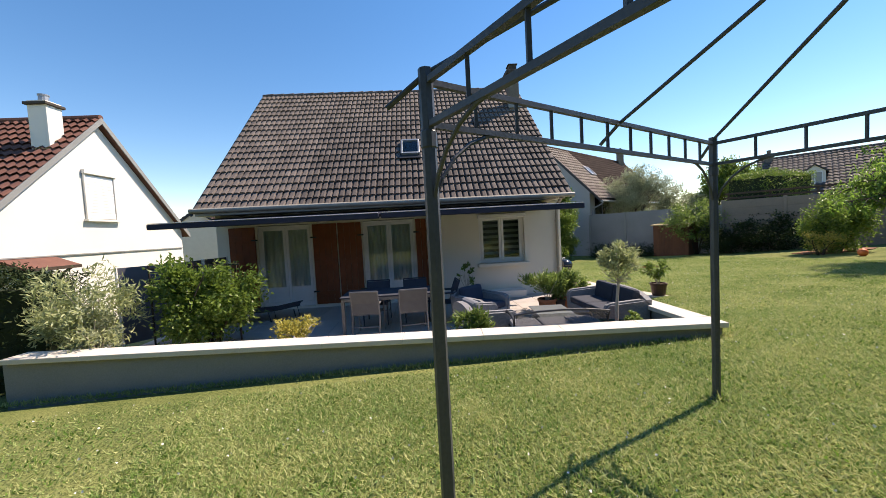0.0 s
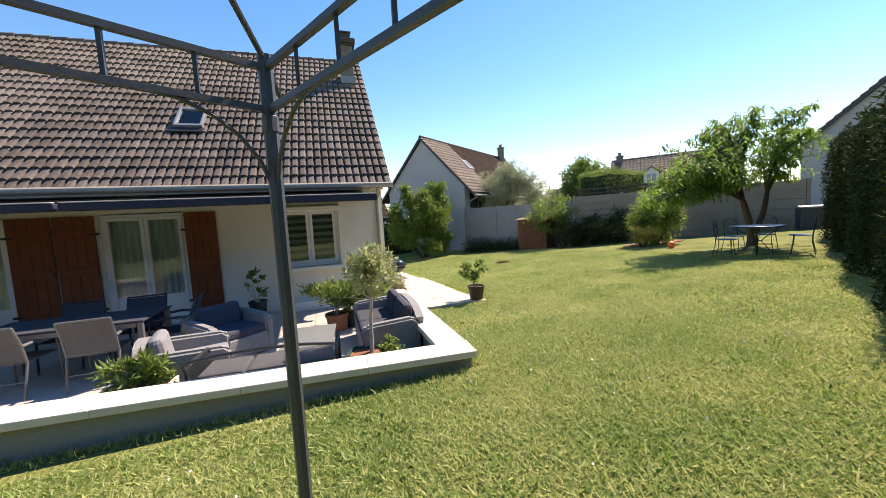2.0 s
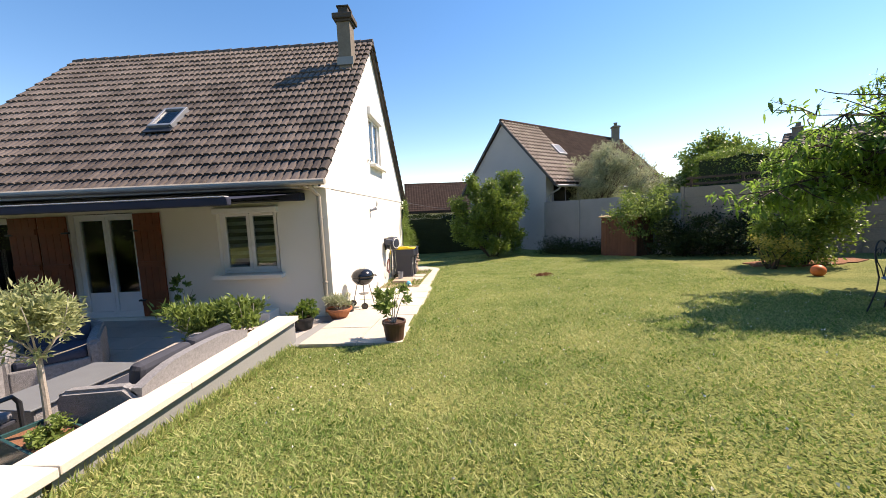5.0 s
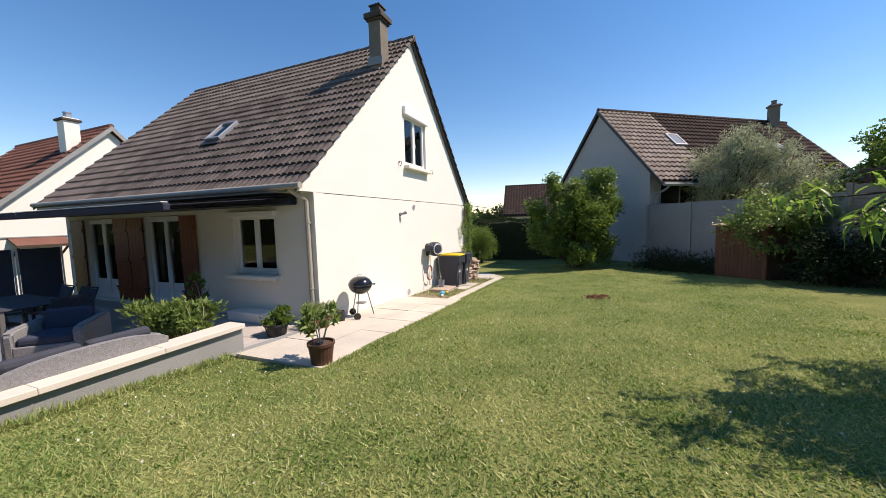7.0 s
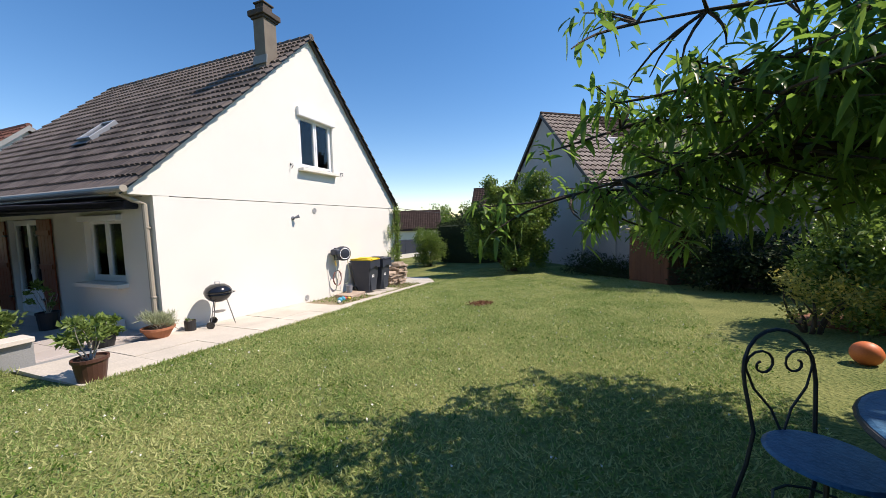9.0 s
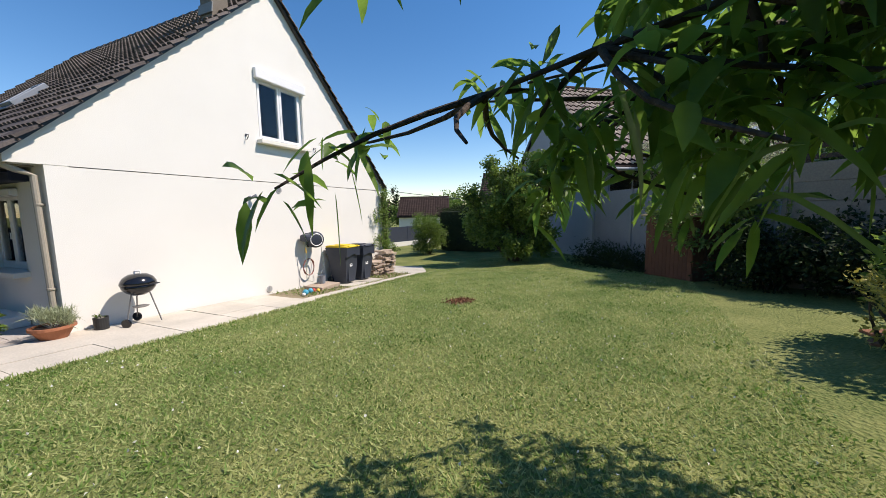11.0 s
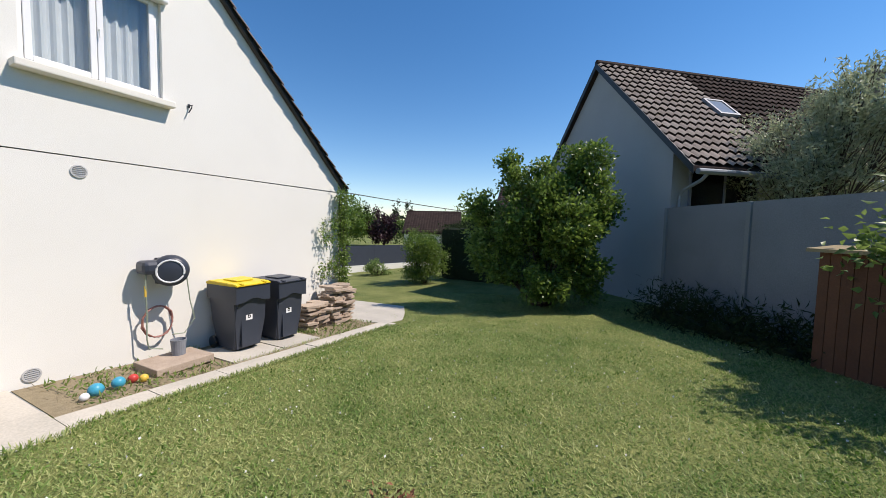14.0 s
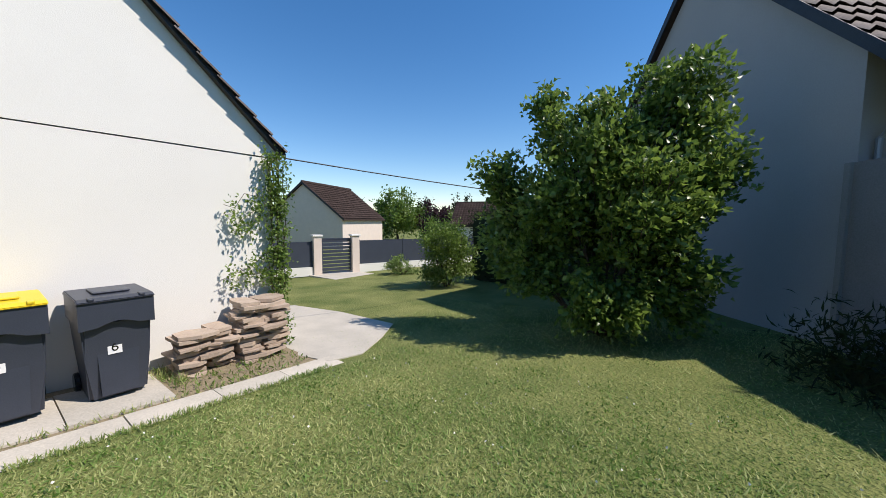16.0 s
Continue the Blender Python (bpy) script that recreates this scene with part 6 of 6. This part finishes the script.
def iron_chair(m, label):
    """Faces +y; scrolled back at -y."""
    c = thing("iron_chair", m, label, "chair", "garden table chairs")
    bm = B()
    lathe(bm, [(0, 0.44), (0.2, 0.44), (0.215, 0.45), (0.2, 0.462), (0, 0.465)], 24)
    part("seat", bm, M_BLUE, c)
    for a in (0.7, 2.44):
        bm = B()
        tube(bm, [(0.17 * math.cos(a), 0.17 * math.sin(a), 0.44), (0.2 * math.cos(a), 0.2 * math.sin(a), 0.22), (0.24 * math.cos(a), 0.25 * math.sin(a), 0)], 0.009, 6)
        part("front_leg", bm, M_IRON, c)
    bm = B()
    pts = [(-0.21, -0.25, 0.0), (-0.18, -0.19, 0.3), (-0.15, -0.19, 0.46), (-0.175, -0.22, 0.68)]
    pts += [(-0.175 * math.cos(k * math.pi / 10), -0.23 - 0.02 * math.sin(k * math.pi / 10), 0.74 + 0.2 * math.sin(k * math.pi / 10)) for k in range(11)]
    pts += [(0.175, -0.22, 0.68), (0.15, -0.19, 0.46), (0.18, -0.19, 0.3), (0.21, -0.25, 0.0)]
    tube(bm, pts, 0.009, 6)
    part("back_frame", bm, M_IRON, c)
    for s in (-1, 1):
        bm = B()
        sc = [(s * 0.01, -0.2, 0.46), (s * 0.05, -0.21, 0.56), (s * 0.13, -0.22, 0.66), (s * 0.165, -0.23, 0.76)]
        cx, cz = s * 0.085, 0.775
        sc += [(cx + s * (0.08 - 0.0045 * k) * math.cos(k * 0.52), -0.23, cz + (0.08 - 0.0045 * k) * math.sin(k * 0.52)) for k in range(15)]
        tube(bm, sc, 0.006, 6)
        part("scroll", bm, M_IRON, c)
    bm = B()
    tube(bm, [(0.17 * math.cos(k * 0.5236), 0.17 * math.sin(k * 0.5236), 0.2) for k in range(12)], 0.006, 5, True)
    part("stretcher_ring", bm, M_IRON, c)
    return c


garden_table()
IC = "black wrought-iron garden chair with scrolled back and blue seat"
ic = iron_chair(pose(12.22, 7.4, ground_z(12.22, 7.4), 0, 0, 202), IC)
for x, y, a in ((12.95, 6.28, 24), (13.35, 7.2, 108), (13.05, 7.72, 150)):
    copy_thing(ic, pose(x, y, ground_z(x, y), 0, 0, a))


# ---- daisies and weeds in the lawn ----
n = 2600
P = np.stack([RNG.uniform(-5, 13, n), RNG.uniform(0.5, 20, n), np.zeros(n)], 1)
keep = ~((P[:, 0] < 4.2) & (P[:, 1] > 4.3)) & ~((P[:, 0] < 5.8) & (P[:, 1] > 7.5)) & (P[:, 1] > 0.5 * P[:, 0] - 1)
P = P[keep]
P[:, 2] = ground_np(P[:, 0], P[:, 1]) + 0.035
leaves("daisy", P, M_FLOWER, 0.022, 0.022, None, -1.0, "tiny white clover and daisy heads in the lawn")["category"] = "flowers"
n = 26000
C = np.stack([RNG.uniform(-5, 13, 1500), RNG.uniform(0.5, 20, 1500)], 1)
q = C[RNG.integers(0, 1500, n)] + RNG.normal(size=(n, 2)) * 0.1
keep = ~((q[:, 0] < 4.2) & (q[:, 1] > 4.3)) & ~((q[:, 0] < 5.8) & (q[:, 1] > 7.5)) & (q[:, 1] > 0.5 * q[:, 0] - 1)
q = q[keep]
P = np.concatenate([q, (ground_np(q[:, 0], q[:, 1]) + 0.012)[:, None]], 1)
leaves("weed_rosettes", P, M_WEED, 0.042, 0.018, None, -0.5, "darker weed rosettes in the lawn")["category"] = "weeds"


# ---- neighbours and the street ----
bm = B()
span(bm, -11.79, -11.75, 9.9, 18.0, 1.36, 1.4)
fixed("trim", bm, M_GREYR, "thin grey joint band on the neighbour's gable", "trim")
for nm, z0, z1, y0, y1 in (("window_5", 2.62, 4.3, 13.2, 14.4),):
    w = thing(nm, (-11.78, y0, z0), "white closed roller shutter in the neighbour's gable", "window")
    w["kind"] = "structure"
    bm = B()
    for i in range(14):
        box(bm, (0.02, (y1 - y0) / 2, 0.06 + i * 0.11), (0.02, y1 - y0 - 0.1, 0.104), None, 0.004)
    part("roller_shutter", bm, M_PVC, w)
    bm = B()
    for c, s in (((0.03, 0, 0.8), (0.06, 0.06, 1.7)), ((0.03, y1 - y0, 0.8), (0.06, 0.06, 1.7)), ((0.05, (y1 - y0) / 2, 1.66), (0.12, y1 - y0 + 0.1, 0.14)), ((0.06, (y1 - y0) / 2, -0.06), (0.16, y1 - y0 + 0.2, 0.08))):
        box(bm, c, s, None, 0.008)
    part("surround", bm, M_WHITE, w)

cn = thing("wall_canopy", (-11.79, 11.2, 1.0), "small brown tiled lean-to canopy on the neighbour's gable", "canopy")
bm = B()
prism(bm, [(0.0, 0.3), (0.75, 0.02), (0.75, 0.07), (0.0, 0.36)], 'y', -0.8, 0.8)
part("roof", bm, M_TILER, cn)
for y in (-0.7, 0.7):
    bm = B()
    tube(bm, [(0.0, y, -0.35), (0.62, y, 0.03)], 0.03, 6, square=True)
    part("bracket", bm, M_BARK, cn)
bm = B()
box(bm, (0.76, 0, 0.02), (0.03, 1.62, 0.1), None, 0.004)
part("fascia", bm, M_BARK, cn)

gabled_house("street_house", pose(-21.5, 35.2, 0, 0, 0, 22), 8.4, 9.0, 1.4, 4.75, -2.0, M_PILL, M_TILE2, "beige rendered house with brown tiled roof across the street")
gabled_house("distant_house", pose(-6.3, 50.0, 0, 0, 0, 112), 6.0, 6.0, 0.8, 3.0, -2.0, M_WHITE, M_TILE2, "small white house with a brown roof down the street")
gabled_house("distant_house", pose(9.0, 47.0, 0, 0, 0, 98), 8.0, 9.0, 2.0, 5.2, -2.0, M_WHITE, M_TILE2, "white house with a brown roof behind the hedges")
RH = pose(29.2, 28.6, 0, 0, 0, -139)
gabled_house("rear_house", RH, 8.0, 7.0, 2.6, 5.9, -1.0, M_RENDER, M_TILE, "house with a brown tiled roof and dormer behind the garden wall")
u = RH @ Vector((0.2, 0.5, 0))
chimney((u.x, u.y, 5.6), M_CHIM, "small dark chimney on the ridge behind the garden wall", 0.45, 0.9)
dm = thing("dormer", RH @ pose(2.5, 3.1, 3.45), "small white dormer window with a tiled gable roof", "dormer")
bm = B()
prism(bm, [(-0.55, -0.3), (0.55, -0.3), (0.55, 0.95), (0.0, 1.4), (-0.55, 0.95)], 'x', -1.0, 0.55)
part("cheek", bm, M_WHITE, dm)
bm = B()
for k in (-1, 1):
    prism(bm, [(0.0, 1.42), (k * 0.72, 0.83), (k * 0.72, 0.92), (0.0, 1.52)], 'x', -1.1, 0.7)
part("roof", bm, M_TILE, dm)
bm = B()
box(bm, (0.56, 0, 0.4), (0.03, 0.72, 0.9), None, 0.006)
part("pane", bm, M_TABTOP, dm)
bm = B()
for y in (-0.38, 0.0, 0.38):
    box(bm, (0.585, y, 0.4), (0.04, 0.06, 1.0))
for z in (-0.08, 0.88):
    box(bm, (0.585, 0, z), (0.04, 0.7, 0.06))
part("frame", bm, M_PVC, dm)
gabled_house("hedge_house", pose(27.2, 8.8, 0, 0, 0, -68), 8.4, 9.0, 4.0, 8.0, -0.5, M_PALE, M_TILE2, "pale gabled house beyond the tall hedge")
chimney((27.6, 9.6, 7.4), M_PALE, "pale chimney on the house beyond the hedge", 0.6, 1.5)
u = FH @ Vector((0.3, 13.0, 0))
chimney((u.x, u.y, 6.9), M_CHIM, "dark chimney at the ridge end of the house behind the wall", 0.5, 1.5)
a = math.atan(fk)
for yy, k in ((3.2, 1.9), (10.5, 2.2)):
    m = FH @ Matrix.Translation((k, yy, 7.25 - fk * k + 0.2)) @ Matrix.Rotation(a, 4, 'Y')
    w = thing("roof_window", m, "grey-framed roof window in the far roof", "roof window", "far roof windows")
    bm = B()
    for x in (-0.45, 0.45):
        box(bm, (x, 0, 0.03), (0.08, 0.8, 0.1))
    for y in (-0.36, 0.36):
        box(bm, (0, y, 0.03), (0.82, 0.08, 0.1))
    part("frame", bm, M_GREYPL, w)
    bm = B()
    box(bm, (0, 0, 0.05), (0.82, 0.64, 0.02))
    part("pane", bm, M_TABTOP, w)

# street fence with gate
F0, FD = Vector((-5.7, 22.2, 0)), Vector((0.35, 0.937, 0))
FZ = -1.36
fa = math.degrees(math.atan2(FD.y, FD.x))


def fence_run(s0, s1):
    p = F0 + FD * s0
    f = thing("street_fence", pose(p.x, p.y, FZ, 0, 0, fa), "anthracite screen fence on a low white wall along the street", "fence", "street fences")
    L = s1 - s0
    bm = B()
    box(bm, (L / 2, 0, 0.17), (L, 0.2, 0.4))
    part("base_wall", bm, M_WHITE, f)
    n = max(1, round(L / 2.4))
    for i in range(n):
        bm = B()
        box(bm, ((i + 0.5) * L / n, 0, 0.97), (L / n - 0.06, 0.02, 1.16))
        part("panel", bm, M_FENCE, f)
    for i in range(n + 1):
        bm = B()
        box(bm, (min(L - .03, max(.03, i * L / n)), 0, 0.98), (0.06, 0.05, 1.22))
        part("post", bm, M_FENCE, f)


fence_run(-3.0, 3.05)
fence_run(5.25, 15.0)
for s in (3.25, 5.05):
    p = F0 + FD * s
    g = thing("gate_pillar", pose(p.x, p.y, FZ, 0, 0, fa), "beige rendered gate pillar with a flat cap", "pillar", "gate pillars")
    bm = B()
    box(bm, (0, 0, 0.88), (0.36, 0.36, 1.8), None, 0.01)
    part("shaft", bm, M_PILL, g)
    bm = B()
    box(bm, (0, 0, 1.82), (0.46, 0.46, 0.08), None, 0.015)
    part("cap", bm, M_WHITE, g)
p = F0 + FD * 3.45
g = thing("street_gate", pose(p.x, p.y, FZ, 0, 0, fa), "closed anthracite slatted metal gate between two pillars", "gate")
bm = B()
for x in (0.03, 1.37):
    box(bm, (x, 0, 0.88), (0.06, 0.05, 1.6))
for z in (0.1, 1.66):
    box(bm, (0.7, 0, z), (1.28, 0.05, 0.06))
part("gate_frame", bm, M_FENCE, g)
for i in range(9):
    bm = B()
    box(bm, (0.7, 0, 0.22 + i * 0.168), (1.28, 0.03, 0.13), None, 0.004)
    part("slat", bm, M_FENCE, g)
bm = B()
p = F0 + FD * 4.2
box(bm, (p.x + 0.8, p.y - 0.2, FZ - 0.02), (2.4, 2.2, 0.08), None, 0.01)
fixed("pavement", bm, M_SLAB, "pale concrete strip inside the street gate", "pavement")


def far_tree(x, y, z, rx, rz, material, label, n=1500, size=0.5):
    t = thing("far_tree", (x, y, -1.5), label, "tree", "distant trees")
    bm = B()
    limb(bm, (0, 0, -0.1), (0, 0, z + 1.5), 0.02 * rz + 0.12, 0.06, 0.05)
    part("trunk", bm, M_BARK, t)
    p = blob_points(n, (0, 0, z + 1.5), (rx, rx, rz), 40, 0.2, 0.3)
    p = p[p[:, 2] > 0.3]
    leaves("crown", p, material, size, size * 0.55, t, 0.1)


far_tree(-25.5, 52.5, 1.6, 3.8, 3.6, M_LEAF2, "broad green tree down the street", 5200, 0.45)
far_tree(-21.0, 55.5, 1.0, 2.6, 3.0, M_PURPLE, "dark purple-leaved tree down the street", 3000, 0.4)
far_tree(-17.0, 57.0, 0.4, 2.8, 2.3, M_LEAF2, "green street tree among the houses", 2600, 0.4)
far_tree(-14.0, 70.0, 3.0, 3.2, 3.0, M_LEAF2, "round green tree in the distance", 1400, 0.5)
far_tree(-4.0, 66.0, 2.0, 3.0, 3.0, M_HEDGE, "dark green tree behind the far houses", 1400, 0.5)
for i in range(13):
    far_tree(-165 + i * 9.0 + random.uniform(-1, 1), 122 + random.uniform(-6, 6), 4.6, 1.7, random.uniform(5.0, 8.2), M_HEDGE, "tall slim poplar on the horizon", 420, 0.9)
for i in range(16):
    far_tree(-240 + i * 14 + random.uniform(-3, 3), 150 + random.uniform(-9, 9), 1.0, 7.5, random.uniform(3.4, 4.6), M_HEDGE, "rounded dark tree on the wooded horizon", 900, 1.2)
hedge("street_hedge", (6.5, 34.0), (-0.5, 36.0), 1.6, 2.4, 5000, M_HEDGE, "dark clipped hedge beyond the lawn", 0.14, 0.07)
shrub("street_shrub", (-1.2, 27.4, -0.9), (0.7, 0.7, 0.5), 1800, M_LIME, "low light green shrub by the street fence", "shrub", 0.1, 0.06, 26, 6)
shrub("bed_shrub", (14.3, 11.8, 0.35), (0.6, 0.6, 0.5), 1300, M_YELL, "small yellowing shrub at the flower bed edge", "shrub", 0.07, 0.03, 20, 6)
hedge("rear_hedge", (-60.0, -10.0), (18.0, -5.5), 1.5, 6.0, 30000, M_LEAF2, "tall green hedge at the far end of the garden", 0.14, 0.07)
hedge("wood_line", (-220.0, 40.0), (60.0, 165.0), 8.0, 5.2, 9000, M_HEDGE, "distant dark line of trees on the horizon", 1.6, 0.9, 1.0, z0=-2.0)


# ---- ragged edges ----
def edge_tufts(p, q, n, label, spread=0.05, length=0.11, lift=0.0):
    k = RNG.uniform(0, 1, n)
    x = p[0] + (q[0] - p[0]) * k + RNG.normal(size=n) * spread
    y = p[1] + (q[1] - p[1]) * k + RNG.normal(size=n) * spread
    z = ground_np(x, y) + lift
    leaves("edge_grass", np.stack([x, y, z], 1), M_BLADE, length, 0.011, None, -0.9, label)["category"] = "grass"


edge_tufts((-5.9, 4.98), (4.0, 4.33), 3200, "longer uncut grass at the foot of the terrace wall", 0.06, 0.075)
edge_tufts((4.0, 4.4), (4.0, 7.7), 2000, "longer uncut grass along the terrace side wall")
edge_tufts((5.76, 7.75), (5.74, 13.4), 2600, "grass creeping over the path edge", 0.04, 0.07)
edge_tufts((5.63, 13.3), (5.62, 18.6), 2400, "grass along the narrow paving strip", 0.035, 0.07)
edge_tufts((5.13, 14.6), (5.16, 18.4), 260, "weeds between slab and paving strip", 0.02, 0.08, 0.01)
edge_tufts((3.97, 15.05), (4.1, 15.2), 160, "tuft of weeds beside the hose reel slab", 0.06, 0.16, 0.0)
edge_tufts((4.1, 17.0), (4.7, 17.15), 260, "green weeds in front of the stone stack", 0.06, 0.16, 0.0)
for c in (GA, GB, GC, GD):
    edge_tufts((c.x - 0.03, c.y), (c.x + 0.03, c.y), 130, "uncut grass round a gazebo post", 0.05, 0.1)
n = 700
x, y = RNG.uniform(4.0, 5.15, n), np.concatenate([RNG.uniform(13.4, 15.15, n // 2), RNG.uniform(17.0, 18.6, n // 2)])
leaves("straw_litter", np.stack([x, y, ground_np(x * 0 + 5.6, y) - 0.005], 1), M_STRAW, 0.09, 0.008, None, -0.1, "loose straw on the bare earth strip")["category"] = "litter"
n = 900
x, y = RNG.uniform(4.0, 5.2, n), np.concatenate([RNG.uniform(13.5, 15.1, n // 2), RNG.uniform(17.0, 18.6, n // 2)])
leaves("strip_weeds", np.stack([x, y, ground_np(x * 0 + 5.6, y)], 1), M_LIME, 0.08, 0.025, None, -0.5, "small weeds on the bare earth strip")["category"] = "weeds"


# ---- by the garden wall ----
def storage_box():
    x, y = 20.5, 9.65
    b = thing("storage_box", pose(x, y, ground_z(x, y) - 0.01, 0, 0, -48), "dark plastic garden storage box with a grey lid by the wall", "storage box")
    bm = B()
    box(bm, (0, 0, 0.4), (0.95, 0.6, 0.8), None, 0.02)
    part("body", bm, M_BIN, b)
    bm = B()
    prism(bm, [(-0.34, 0.81), (0.34, 0.81), (0.33, 0.86), (0.0, 0.91), (-0.33, 0.86)], 'x', -0.51, 0.51)
    part("lid", bm, M_GREYPL, b)
    for x in (-0.3, 0.0, 0.3):
        bm = B()
        box(bm, (x, -0.305, 0.4), (0.05, 0.02, 0.7), None, 0.005)
        part("rib", bm, M_BIN, b)


storage_box()
bm = B()
n = 30
rim = [(15.7 + 1.3 * math.cos(6.283 * k / n) * (1 + 0.12 * math.sin(k * 1.7)), 12.5 + 0.8 * math.sin(6.283 * k / n) * (1 + 0.1 * math.sin(k * 2.3))) for k in range(n)]
prism(bm, rim, 'z', -1.0, 0.0)
for v in bm.verts:
    v.co.z = ground_z(v.co.x, v.co.y) + (0.03 if v.co.z > -0.5 else -0.2)
fixed("flower_bed", bm, M_MULCH, "reddish bark-mulched flower bed under the bush", "flower bed")

# window and gutter on the long side of the house behind the wall
fw = thing("window_6", FH @ pose(3.41, 0.55, 2.05), "wide dark window under the neighbour's eave", "window")
fw["kind"] = "structure"
bm = B()
for yy in (0.03, 1.2, 2.37):
    box(bm, (0.02, yy, 0.75), (0.06, 0.06, 1.5), None, 0.006)
for z in (0.03, 1.47):
    box(bm, (0.02, 1.2, z), (0.06, 2.28, 0.06), None, 0.006)
part("frame", bm, M_GREYPL, fw)
bm = B()
box(bm, (0.01, 1.2, 0.75), (0.015, 2.3, 1.4))
part("pane", bm, M_ENAM, fw)
bm = B()
box(bm, (0.08, 1.2, -0.05), (0.2, 2.5, 0.07), None, 0.01)
part("sill", bm, M_PALE, fw)
fg = thing("gutter", FH @ pose(0, 0, 0), "grey gutter and bent downpipe on the house behind the wall", "gutter")
ez = 7.25 - fk * 4.2
bm = B()
tube(bm, [(4.26, -0.1, ez), (4.26, 14.5, ez)], 0.075, 10)
part("trough", bm, M_ZINC, fg)
bm = B()
tube(bm, [(4.24, 0.22, ez - 0.05), (4.1, 0.22, ez - 0.18), (3.6, 0.2, ez - 0.4), (3.48, 0.2, ez - 0.55), (3.48, 0.2, -0.9)], 0.045, 10)
part("downpipe", bm, M_ZINC, fg)
